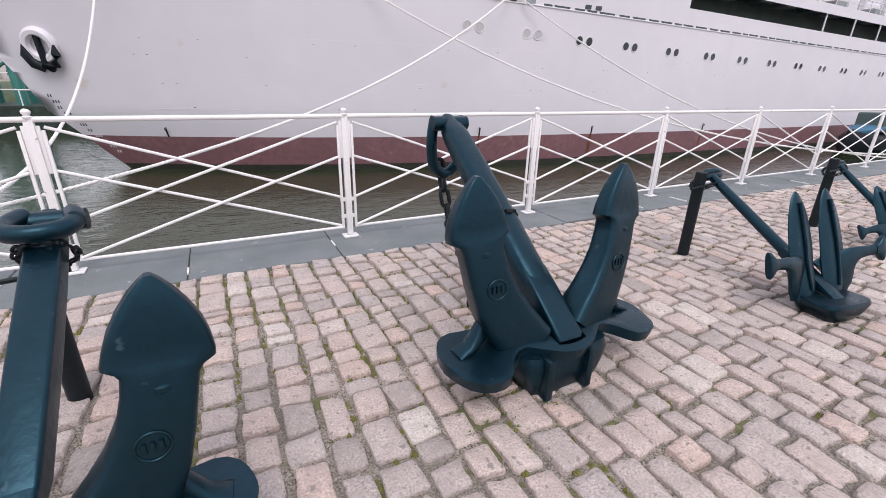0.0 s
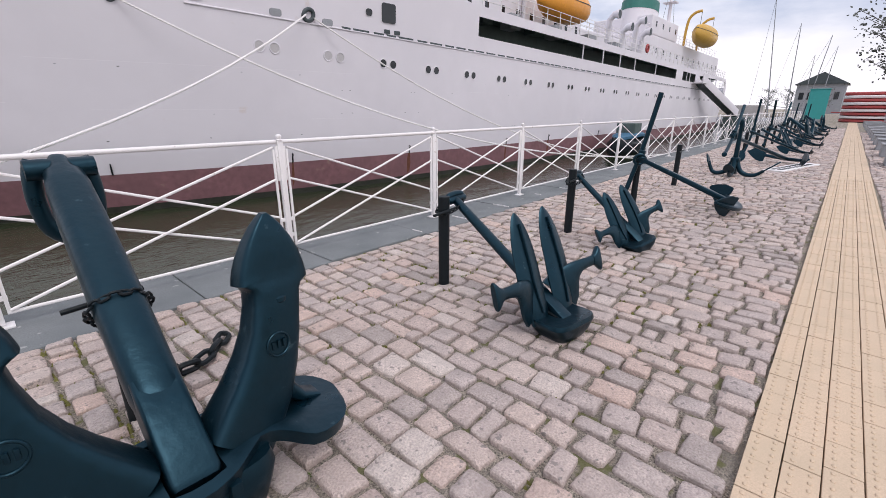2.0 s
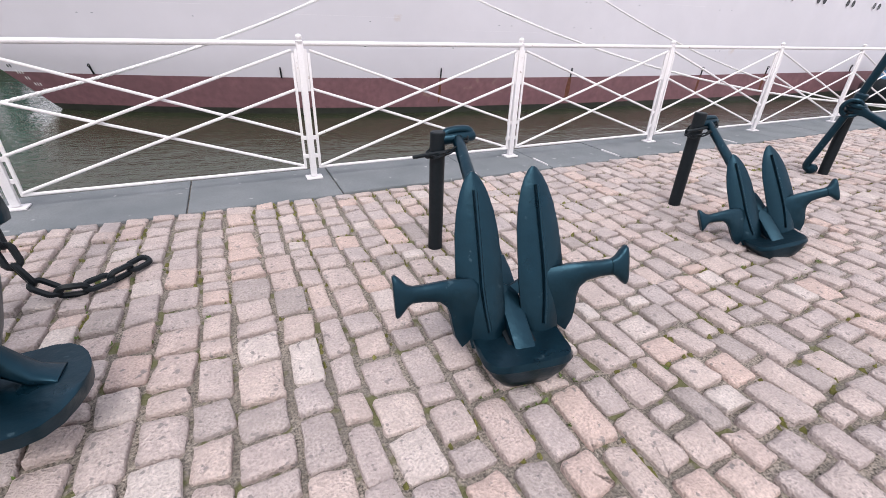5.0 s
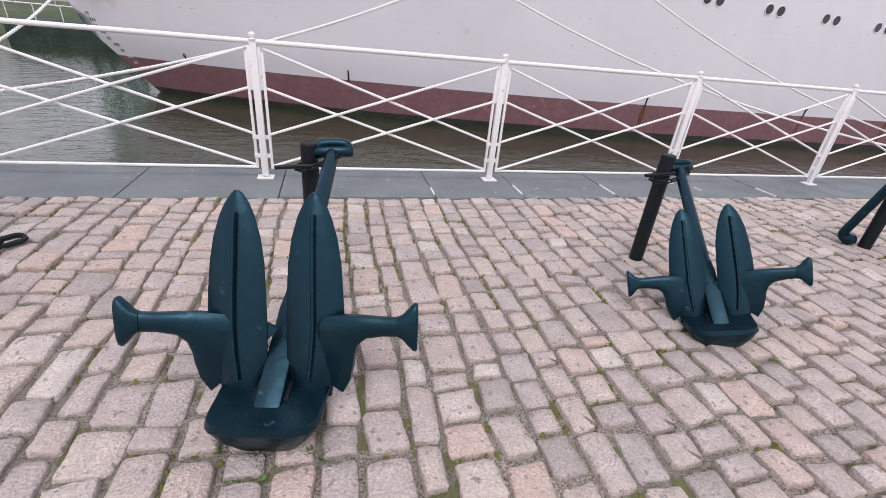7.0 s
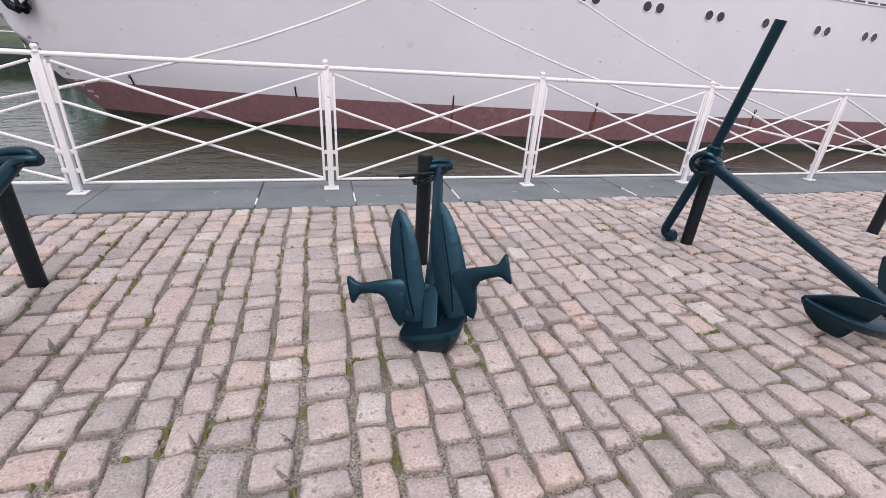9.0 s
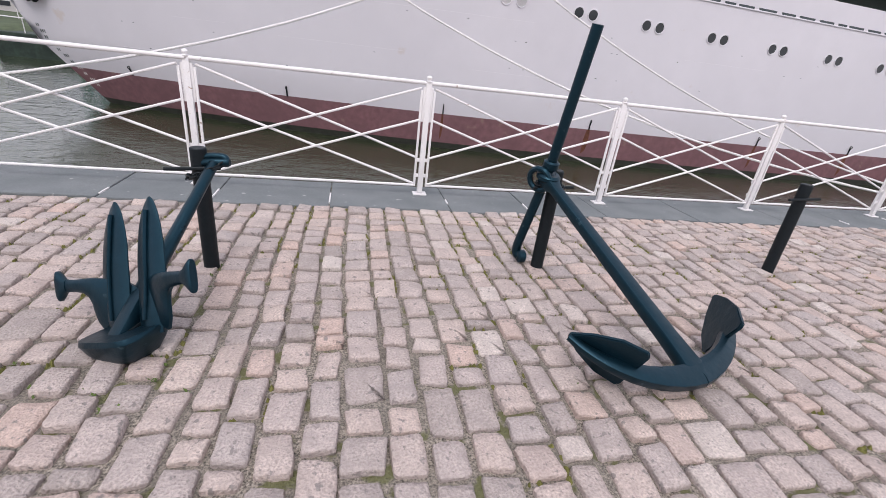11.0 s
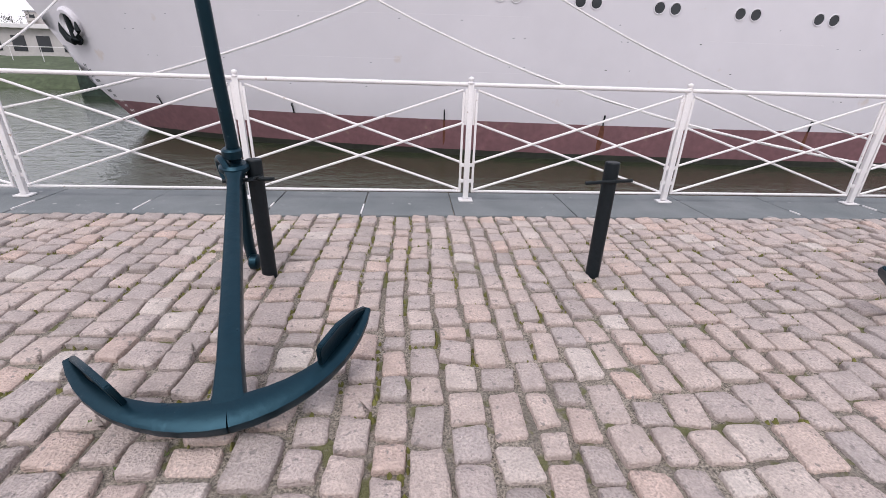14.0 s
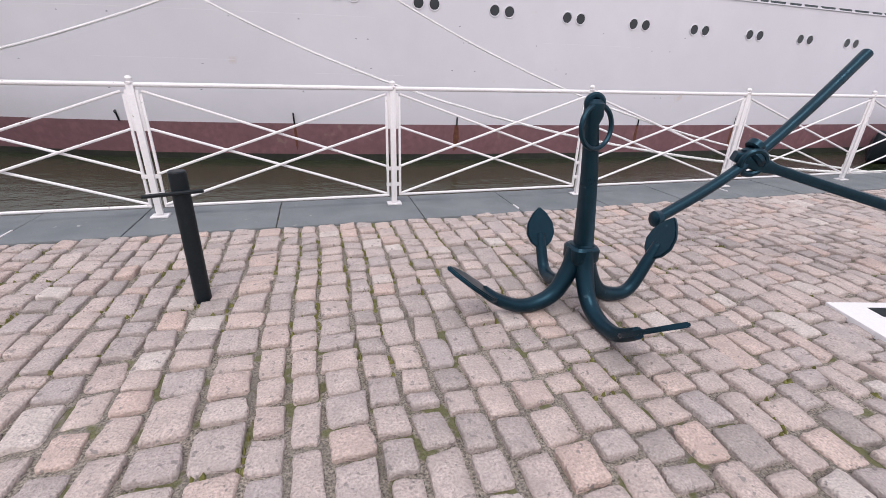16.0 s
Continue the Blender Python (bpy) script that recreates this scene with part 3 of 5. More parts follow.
def anchor_stockless(m, s, top, square_shank=False, narrow=1.0, label="large dark blue-black stockless anchor leaning on a post"):
    """Heavy stockless anchor: two pointed flukes on a bowed crown, a thick shank through it with a shackle. top: the shank's head, local."""
    a = thing("anchor", label, "anchor", m, group="anchors along the quay")
    for sg in (-1, 1):
        st = []
        for x, y, z, w, d in ((0.175, 0.075, 0.225, 0.27, 0.20), (0.235, 0.085, 0.295, 0.275, 0.18), (0.30, 0.095, 0.385, 0.26, 0.165), (0.353, 0.108, 0.485, 0.232, 0.15), (0.393, 0.12, 0.59, 0.208, 0.14), (0.418, 0.134, 0.69, 0.198, 0.13), (0.429, 0.144, 0.745, 0.202, 0.125), (0.432, 0.147, 0.765, 0.225, 0.122),
                              (0.434, 0.15, 0.782, 0.288, 0.115), (0.436, 0.153, 0.80, 0.288, 0.11), (0.438, 0.156, 0.84, 0.272, 0.105), (0.441, 0.158, 0.89, 0.24, 0.095), (0.443, 0.16, 0.95, 0.18, 0.08), (0.445, 0.162, 1.0, 0.112, 0.062), (0.446, 0.163, 1.03, 0.06, 0.045), (0.446, 0.163, 1.048, 0.02, 0.03)):
            st.append((Vector((sg * x * narrow, y, z)) * s, w * s * narrow, d * s, Vector((1, 0.1 * sg, 0))))
        f = part("fluke", loft(st, 24, 5.5), M_IRON, a)
        part("cast_badge", ring(Vector((sg * 0.383 * narrow, 0.043, 0.56)) * s, (0.1 * sg, -1, 0.12), 0.046 * s, 0.005 * s, seg=22), M_IRON, f)
        for k in (-1, 0, 1):
            part("cast_figure", box((sg * 0.383 * narrow + 0.022 * k - 0.006) * s, (sg * 0.383 * narrow + 0.022 * k + 0.006) * s, 0.036 * s, 0.055 * s, 0.545 * s, 0.578 * s, bevel=0.002), M_IRON, f)
        # Boss added to catch the sky, for the bright lip of a dimple.
        part("lifting_lug", loft([(Vector((sg * 0.43 * narrow, 0.09, z)) * s, w * s, d * s, UX) for z, w, d in ((0.70, 0.02, 0.02), (0.715, 0.055, 0.045), (0.73, 0.06, 0.04), (0.738, 0.03, 0.02))], 12), M_IRON, f)
        gs_ = [(Vector((sg * x * narrow, y, z)) * s, w * s, d * s, Vector((0, 1, 0))) for x, y, z, w, d in
               ((0.36, 0.125, 0.46, 0.04, 0.03), (0.395, 0.12, 0.37, 0.055, 0.06), (0.43, 0.115, 0.30, 0.08, 0.075), (0.48, 0.11, 0.25, 0.09, 0.05), (0.55, 0.105, 0.232, 0.10, 0.02))]
        part("gusset", loft(gs_, 14, 3.0), M_IRON, f)
    c = part("crown", crown_tray(s, narrow), M_IRON, a, "bowed crown with a slot and round lobes")
    part("base_block", loft([(Vector((0, 0.04, z)) * s, w * s, d * s, UX) for z, w, d in ((-0.02, 0.40, 0.22), (0.02, 0.44, 0.26), (0.10, 0.50, 0.28), (0.17, 0.54, 0.28), (0.215, 0.52, 0.25))], 20, 5.0), M_IRON, c)
    for sx in (-0.16, 0.09):
        part("rib", box((sx - 0.02) * s, (sx + 0.02) * s, -0.13 * s, 0.0, 0.0, 0.22 * s, bevel=0.008), M_IRON, c)
    T = Vector(top)
    b = Vector((0, -0.04, 0.225)) * s
    k, sq = (0.72, 9.0) if square_shank else (1.0, 2.9)
    bm = loft([(b.lerp(T, f), w * s * k, d * s * k, UX) for f, w, d in ((0, 0.14, 0.10), (0.012, 0.155, 0.125), (0.19, 0.158, 0.14), (0.25, 0.158, 0.13))], 20, 9.0)
    loft([(b.lerp(T, f), w * s * k, d * s * k, UX) for f, w, d in ((0.18, 0.15, 0.12), (0.225, 0.174, 0.152), (0.5, 0.182, 0.16), (0.75, 0.178, 0.155), (0.9, 0.168, 0.14), (0.95, 0.15, 0.125), (0.965, 0.10, 0.11), (1.0, 0.09, 0.10), (1.02, 0.07, 0.075))], 22, sq, bm)
    part("shank", bm, M_IRON, a)
    d = (T - b).normalized()
    p0 = b.lerp(T, 0.985)
    hang = [(0.085, 0.03, 0.04), (0.105, 0.03, -0.03), (0.112, 0.035, -0.16), (0.085, 0.04, -0.29), (0.0, 0.045, -0.345), (-0.085, 0.04, -0.29), (-0.112, 0.035, -0.16), (-0.105, 0.03, -0.03), (-0.085, 0.03, 0.04)]
    if square_shank:
        hang = [(x, -0.05 - 0.5 * abs(z) if z < 0.03 else 0.0, 0.03 + 0.05 * z) for x, y, z in hang]
    pts = curve_points([p0 + Vector(h) * s for h in hang], 4)
    sh = part("shackle", loft([(p, 0.075 * s, 0.075 * s, Vector((0, 1, 0.3))) for p in pts], 12), M_IRON, a)
    part("shackle_bolt", tube((p0 - UX * 0.13 * s, p0 + UX * 0.13 * s), 0.048 * s, 12), M_IRON, sh)
    return a


def anchor_bladed(m, s, top, ears=1.0, label="dark blue-black anchor with two tall blades chained to a post"):
    """Light anchor: two upright ridged blades with hammer-ended arms, a boat-shaped crown and a long shank. top: the shank's head in the world."""
    a = thing("anchor", label, "anchor", m, group="anchors along the quay")
    lean = lambda y: y * 0.82 + 0.05
    for sg in (-1, 1):
        st = []
        for x, y, z, w, d in ((0.125, -0.05, 0.10, 0.15, 0.11), (0.13, -0.01, 0.17, 0.165, 0.12), (0.142, 0.05, 0.26, 0.19, 0.11), (0.148, 0.11, 0.35, 0.20, 0.10), (0.146, 0.18, 0.46, 0.192, 0.09), (0.144, 0.25, 0.56, 0.18, 0.075), (0.143, 0.305, 0.64, 0.155, 0.062), (0.142, 0.355, 0.71, 0.115, 0.048), (0.142, 0.385, 0.75, 0.078, 0.036), (0.142, 0.405, 0.778, 0.04, 0.024), (0.142, 0.41, 0.79, 0.014, 0.014)):
            st.append((Vector((sg * x, lean(y), z)) * s, w * 1.13 * s, d * s * 0.72, Vector((1, 0, 0))))
        f = part("fluke", loft(st, 16, 1.55), M_IRON, a)
        rd = [(Vector((sg * x, lean(y) - d * 0.33, z + 0.02)) * s, 0.02 * s, 0.034 * s, UX) for x, y, z, d in ((0.13, -0.01, 0.17, 0.12), (0.142, 0.05, 0.26, 0.11), (0.148, 0.11, 0.35, 0.10), (0.146, 0.18, 0.46, 0.09), (0.144, 0.25, 0.56, 0.075), (0.143, 0.305, 0.64, 0.062), (0.142, 0.355, 0.71, 0.045))]
        part("ridge", loft(rd, 8, 2.0), M_IRON, f)
        hx = 0.52 * ears
        # web that sweeps from the blade's foot into the arm
        hn = [(Vector((sg * x, y + 0.025, z + 0.035)) * s, w * s, d * s, Vector((-0.25 * sg, 0.45, 1))) for x, y, z, w, d in
              ((0.13, 0.06, 0.175, 0.36, 0.055), (0.175, 0.068, 0.225, 0.32, 0.062), (0.215, 0.074, 0.27, 0.25, 0.062), (0.25, 0.077, 0.303, 0.185, 0.06), (0.29, 0.078, 0.33, 0.13, 0.056), (0.34, 0.075, 0.349, 0.092, 0.052), (0.41, 0.07, 0.357, 0.076, 0.048), (hx - 0.06, 0.065, 0.362, 0.076, 0.046), (hx - 0.035, 0.062, 0.365, 0.09, 0.046))]
        part("horn", loft(hn, 12, 2.6), M_IRON, f)
        part("horn_head", loft([(Vector((sg * x, 0.085, 0.402)) * s, w * s, d * s, Vector((0, 0.45, 1))) for x, w, d in ((hx - 0.06, 0.07, 0.04), (hx - 0.035, 0.098, 0.05), (hx - 0.015, 0.145, 0.055), (hx + 0.004, 0.185, 0.056), (hx + 0.014, 0.188, 0.054), (hx + 0.02, 0.178, 0.046))], 16, 3.0), M_IRON, f)
    st = [(Vector((0, y, z)) * s, w * s, d * s, UX) for y, z, w, d in ((-0.09, -0.005, 0.20, 0.17), (-0.085, 0.015, 0.25, 0.23), (-0.072, 0.07, 0.335, 0.295), (-0.06, 0.12, 0.395, 0.325), (-0.055, 0.138, 0.41, 0.33), (-0.055, 0.151, 0.408, 0.328), (-0.053, 0.16, 0.39, 0.31))]
    c = part("crown", loft(st, 24, 4.6), M_IRON, a)
    # Black block set into the crown; its colour stands for the slot's shade.
    part("slot", box(-0.066 * s, 0.066 * s, -0.15 * s, 0.06 * s, 0.12 * s, 0.1635 * s, bevel=0.003), M_BLACK, c)
    T, b = m.inverted() @ Vector(top), Vector((0, -0.115, 0.125)) * s
    bm = loft([(b.lerp(T, f), w * s, d * s, UX) for f, w, d in ((0, 0.095, 0.07), (0.02, 0.10, 0.085), (0.30, 0.10, 0.085), (0.36, 0.085, 0.075))], 12, 8.0)
    loft([(b.lerp(T, f), w * s, d * s, UX) for f, w, d in ((0.30, 0.07, 0.07), (0.36, 0.088, 0.085), (0.9, 0.076, 0.076), (0.985, 0.072, 0.072), (1.0, 0.06, 0.06))], 16, 2.1, bm)
    part("shank", bm, M_IRON, a)
    # shackle doubled over the head
    ax = (m.to_3x3().inverted() @ Vector((1, -0.1, 0.08))).normalized()
    up = (m.to_3x3().inverted() @ Vector((0, 0.25, 1))).normalized()
    k = 1.05 if s > 0.9 else 0.85
    sh = part("shackle", tube(curve_points([T - ax * 0.075 * k + up * 0.005, T - ax * 0.065 * k + up * 0.034 * k, T + up * 0.042 * k, T + ax * 0.065 * k + up * 0.034 * k, T + ax * 0.08 * k + up * 0.005], 4), 0.023 * k, 10), M_IRON, a)
    part("shackle_bolt", tube((T - ax * 0.1 * k, T - ax * 0.085 * k, T + ax * 0.085 * k, T + ax * 0.1 * k), [0.024 * k, 0.032 * k, 0.032 * k, 0.024 * k], 12), M_IRON, sh)
    return a


def wrap(parent, c, axis, rx, ry, **kw):
    """A chain drawn round a shank, square to its axis."""
    ax = Vector(axis).normalized()
    u = (UX - ax * UX.dot(ax)).normalized()
    v = ax.cross(u)
    chain(parent, [Vector(c) + u * rx * math.cos(q) + v * ry * math.sin(q) for q in [2 * math.pi * i / 40 for i in range(41)]], **kw)


def bladed_pose(arm, blade, arms_mid, s):
    """The pose of a bladed anchor from the direction of its arms, that of its blades and the middle between the arms."""
    x = Vector(arm).normalized()
    d = Vector(blade)
    d = (d - x * d.dot(x)).normalized()
    n = x.cross(d)
    y, z = d * 0.61 - n * 0.79, d * 0.79 + n * 0.61
    m = Matrix((x, y, z)).transposed().to_4x4()
    m.translation = Vector(arms_mid) - (y * 0.085 + z * 0.40) * s
    return m


# the heavy stockless pair
a1 = anchor_stockless(pose(2.449, -2.535, 0, 0, 0, 1.0), 0.98, (0.05, 1.30, 1.146), narrow=0.99)
wrap(a1, (0.022, 0.60, 0.65), (0.03, 1, 0.69), 0.103, 0.093, length=0.05, width=0.036, wire=0.006)
chain(a1, [Vector(p) for p in curve_points([(0.03, 1.36, 0.83), (0.05, 1.30, 0.6), (0.07, 1.22, 0.38), (0.14, 1.1, 0.16), (0.28, 1.03, 0.05), (0.46, 1.10, 0.04), (0.60, 1.24, 0.04)], 8)], length=0.15, width=0.092, wire=0.016)
a0 = anchor_stockless(pose(0.495, -2.83, 0, 0, 0, 0), 0.88, (-0.02, 1.06, 0.86), True, 1.0, "large dark blue-black stockless anchor with a square shank and shackle")
wrap(a0, (-0.02, 0.92, 0.76), (0, 1, 0.75), 0.085, 0.08, length=0.05, width=0.036, wire=0.006)

# the bladed pair
a2 = anchor_bladed(bladed_pose((0.984, -0.201, 0.042), (0.039, 0.211, 0.384), (4.565, -2.69, 0.365), 0.93), 0.93, (4.786, -1.675, 0.695), 1.0)
a3 = anchor_bladed(bladed_pose((0.713, -0.356, 0.254), (0.0, 0.213, 0.30), (6.69, -2.43, 0.285), 0.774), 0.774, (6.919, -1.71, 0.66), 1.0, "smaller dark blue-black bladed anchor chained to a post")
for an, c_, r_ in ((a2, (4.725, -1.67, 0.65), 0.12), (a3, (6.875, -1.70, 0.615), 0.105)):
    mi = an.matrix_world.inverted()
    chain(an, [mi @ (Vector(c_) + Vector((r_ * math.cos(q), 0.085 * math.sin(q), 0.05 * math.cos(q)))) for q in [2 * math.pi * i / 40 for i in range(41)]], length=0.05, width=0.036, wire=0.006)


def frame_from(origin, ahead, hint):
    """A pose with y along ahead and x near hint."""
    y = Vector(ahead).normalized()
    x = Vector(hint)
    x = (x - y * x.dot(y)).normalized()
    z = x.cross(y)
    m = Matrix((x, y, z)).transposed().to_4x4()
    m.translation = origin
    return m


def anchor_stocked(crown, head, hint, span, rise, stock, size=1.0, label="dark admiralty anchor with an iron stock resting on a post", palm=0.30, collar=True):
    """Old-pattern anchor: shank, curved arms with palms, an iron stock through the head with a bent end, ring. stock: its points in the world."""
    a = thing("anchor", label, "anchor", group="anchors along the quay")
    C, Hd = Vector(crown), Vector(head)
    L = (Hd - C).length
    m = frame_from(C, Hd - C, hint)
    X = m.to_3x3() @ Vector((1, 0, 0))
    st = [(C.lerp(Hd, f), w * size, d * size, X) for f, w, d in ((0.0, 0.15, 0.075), (0.05, 0.115, 0.075), (0.15, 0.095, 0.075), (0.5, 0.082, 0.07), (0.93, 0.07, 0.062), (0.96, 0.10, 0.09), (1.02, 0.105, 0.095), (1.05, 0.06, 0.06))]
    part("shank", loft(st, 12, 5.0), M_IRON, a)
    for sg in (-1, 1):
        pts = [m @ p for p in [Vector((sg * span * math.sin(q) / math.sin(1.2), rise * (1 - math.cos(q)) / (1 - math.cos(1.2)), 0)) for q in [1.2 * i / 10 for i in range(11)]]]
        nz = m.to_3x3() @ Vector((0, 0, 1))
        st = [(p, (0.078 - 0.045 * (i / 10) ** 2) * size, (0.13 - 0.10 * (i / 10) ** 1.3) * size, nz) for i, p in enumerate(pts)]
        part("arm", loft(st, 10, 3.2), M_IRON, a)
        tip, root = pts[-1], pts[5]
        along = (tip - root).normalized()
        inn = nz.cross(along) * (1 if sg < 0 else -1)
        pm = Matrix((along, nz, along.cross(nz))).transposed().to_4x4()
        pm.translation = root + inn * -0.0
        ln = (tip - root).length
        w = palm * size
        out = [(0.0, -w * 0.42), (ln * 0.05, -w * 0.5), (ln * 0.4, -w * 0.47), (ln * 0.75, -w * 0.27), (ln * 1.0, -0.012), (ln * 1.0, 0.012), (ln * 0.75, w * 0.27), (ln * 0.4, w * 0.47), (ln * 0.05, w * 0.5), (0.0, w * 0.42)]
        pm.translation = root + (m.to_3x3() @ Vector((-sg * 0.010, 0.012, 0))) * size
        part("palm", plate(out, 0.022 * size, pm, None, 0.005), M_IRON, a)
    pts = curve_points(stock, 6)
    part("stock", tube(pts, [0.034 * size] * len(pts), 12), M_IRON, a)
    d0 = (Vector(stock[1]) - Vector(stock[0])).normalized()
    if collar:
        c = Hd + Vector((0, 0, 0.10))
        part("stock_collar", tube((c - d0 * 0.03, c - d0 * 0.02, c + d0 * 0.02, c + d0 * 0.03), [0.042 * size, 0.054 * size, 0.054 * size, 0.042 * size], 12), M_IRON, a)
    part("eye", ring(Hd + Vector((0, 0, 0.02)), d0, 0.055 * size, 0.028 * size), M_IRON, a)
    part("ring", ring(Hd + X * -0.06 * size + Vector((0, 0.02, 0.0)), X + Vector((0, 0.5, 0.2)), 0.075 * size, 0.02 * size), M_IRON, a)
    e = Vector(stock[-1])
    part("stock_ball", tube([e + Vector((-0.035, 0, 0)), e + Vector((-0.02, 0, 0)), e + Vector((0.02, 0, 0)), e + Vector((0.035, 0, 0))], [0.03 * size, 0.05 * size, 0.05 * size, 0.03 * size], 12), M_IRON, a)
    return a


a4 = anchor_stocked((9.312, -2.99, 0.10), (8.962, -1.73, 0.68), (0.977, 0.214, 0.02), 0.556, 0.345,
                    [(8.992, -1.87, 1.606), (8.977, -1.79, 1.15), (8.962, -1.70, 0.70), (8.917, -1.59, 0.22), (8.912, -1.56, 0.10), (8.922, -1.57, 0.055), (8.942, -1.60, 0.052)])
wrap(a4, (9.0, -1.70, 0.64), (0, 0, 1), 0.09, 0.085, length=0.045, width=0.032, wire=0.006)


def anchor_grapnel(cx, cy, top_z):
    a = thing("grapnel_anchor", "dark blue-black four-armed grapnel anchor standing upright with a ring", "anchor", pose(cx, cy, 0))
    part("shank", loft([((x, 0, z), w, w, UX) for x, z, w in ((0.0, 0.30, 0.13), (0.0, 0.40, 0.125), (0.005, 0.41, 0.10), (-0.028, 0.8, 0.08), (-0.06, top_z - 0.12, 0.066), (-0.06, top_z - 0.08, 0.09), (-0.06, top_z - 0.02, 0.085), (-0.06, top_z, 0.05))], 12, 3.0), M_IRON, a)
    part("collar", loft([((0, 0, z), w, w, UX) for z, w in ((0.30, 0.14), (0.32, 0.165), (0.385, 0.165), (0.40, 0.14))], 12, 4.0), M_IRON, a)
    part("eye", ring((-0.06, 0, top_z - 0.02), (0.3, 1, 0), 0.036, 0.018), M_IRON, a)
    part("ring", ring((-0.05, -0.03, top_z - 0.13), (0.25, -1, 0.1), 0.105, 0.013, seg=28), M_IRON, a)
    for an, r0, z0, r1, z1 in ((181, 0.50, 0.12, 0.79, 0.345), (-90, 0.46, 0.10, 0.79, 0.37), (89, 0.45, 0.19, 0.55, 0.45), (0, 0.48, 0.27, 0.60, 0.52)):
        u = Vector((math.cos(radians(an)), math.sin(radians(an)), 0))
        up = Vector((0, 0, 1))
        along = (u * (r1 - r0) + up * (z1 - z0)).normalized()
        root = u * r0 + up * z0
        pts = curve_points([u * 0.03 + up * 0.38, u * 0.06 + up * 0.25, u * 0.14 + up * 0.11, u * 0.26 + up * 0.055, u * 0.38 + up * (0.06 + 0.12 * max(0, z0 - 0.1)), root, root + along * 0.1], 5)
        n = len(pts)
        f = part("arm", tube(pts, [0.056 - 0.026 * i / n for i in range(n)], 12), M_IRON, a)
        side = Vector((-u.y, u.x, 0))
        pm = Matrix((along, side, along.cross(side))).transposed().to_4x4()
        pm.translation = root
        ln, w = math.hypot(r1 - r0, z1 - z0), 0.20
        out = [(0, -0.022), (0.04, -w * 0.36), (0.10, -w * 0.5), (ln * 0.62, -w * 0.45), (ln * 0.85, -w * 0.24), (ln, 0.0), (ln * 0.85, w * 0.24), (ln * 0.62, w * 0.45), (0.10, w * 0.5), (0.04, w * 0.36), (0, 0.022)]
        part("leaf_fluke", plate(out, 0.024, pm, None, 0.006), M_IRON, f)
    return a


a5 = anchor_grapnel(13.28, -2.27, 1.17)
a6 = anchor_stocked((16.95, -2.85, 0.115), (14.76, -1.92, 0.755), (0.55, 0.8, 0.0), 0.75, 0.45,
                    [(15.52, -1.90, 1.46), (15.15, -1.91, 1.1), (14.76, -1.92, 0.77), (14.45, -1.92, 0.57), (14.08, -1.92, 0.38)], 1.1, "long dark admiralty anchor with a sloping iron stock", 0.34)

# ---- ship's upper works ----


def side_panel(name, x, z, w, h, mat, label="", proud=0.012, round_=0.06):
    out = []
    r = min(round_, w * 0.45, h * 0.45)
    for cx, cy, a0 in ((w / 2 - r, h / 2 - r, 0), (-w / 2 + r, h / 2 - r, 90), (-w / 2 + r, -h / 2 + r, 180), (w / 2 - r, -h / 2 + r, 270)):
        out += [(cx + r * math.cos(radians(a0 + 30 * k)), cy + r * math.sin(radians(a0 + 30 * k))) for k in range(4)]
    ob = part(name, plate(out, proud * 2), mat, ship, label, smooth=False)
    m = on_side(x, z)
    ob.matrix_local = m @ pose(0, 0, -0.03)
    return ob


for x, z, w, h in ((15.75, 5.2, 0.72, 0.75), (14.75, 5.12, 0.3, 0.26)):
    w_ = side_panel("window", x, z, w, h, M_GLASS, "dark rounded window", 0.03, 0.1)
for x in (15.65, 16.2):
    side_panel("vent", x, 4.5, 0.3, 0.16, M_DARK, "small dark vent", 0.03, 0.03)
for x, z in ((10.85, 4.62), (12.85, 4.52), (8.3, 4.8)):
    side_panel("chock", x, z, 0.42, 0.24, M_CONC, "grey mooring chock", 0.05, 0.08)
fl = part("fairlead", ring((0, 0, 0.0), (0, 0, 1), 0.22, 0.075, squash=0.8, seg=20), M_DARK, ship, "dark oval mooring fairlead")
fl.matrix_local = on_side(12.08, 4.68)
for q, z in ((6.15, 4.5), (-1.5, 4.22)):
    f2 = part("fairlead", ring((0, 0, 0.0), (0, 0, 1), 0.15, 0.05, squash=0.8, seg=20), M_DARK, ship, "dark oval mooring fairlead")
    f2.matrix_local = on_side(q, z)

# window rows in the open gallery and stanchions
win = None
for k in range(12):
    for dx in (0, 0.75):
        x = 25.2 + 2.75 * k + dx
        y = near_y(x, 5.0) + 2.16
        p = part("gallery_window", box(-0.16, 0.16, -0.03, 0.03, -0.22, 0.22, bevel=0.01), M_GLASS, ship, smooth=False)
        p.matrix_local = pose(x, y, knuckle(x) + 0.95)
for x in (33.5, 37, 40.5, 44, 50, 62, 63.5, 71, 75, 79):
    z0, z1 = knuckle(x) + 0.6, deck_top(x) - 0.4
    part("stanchion", tube(((x, near_y(x, 4.5) + 0.08, z0), (x, near_y(x, 5.4) + 0.08, z1)), 0.05, 6), M_HULL, ship)


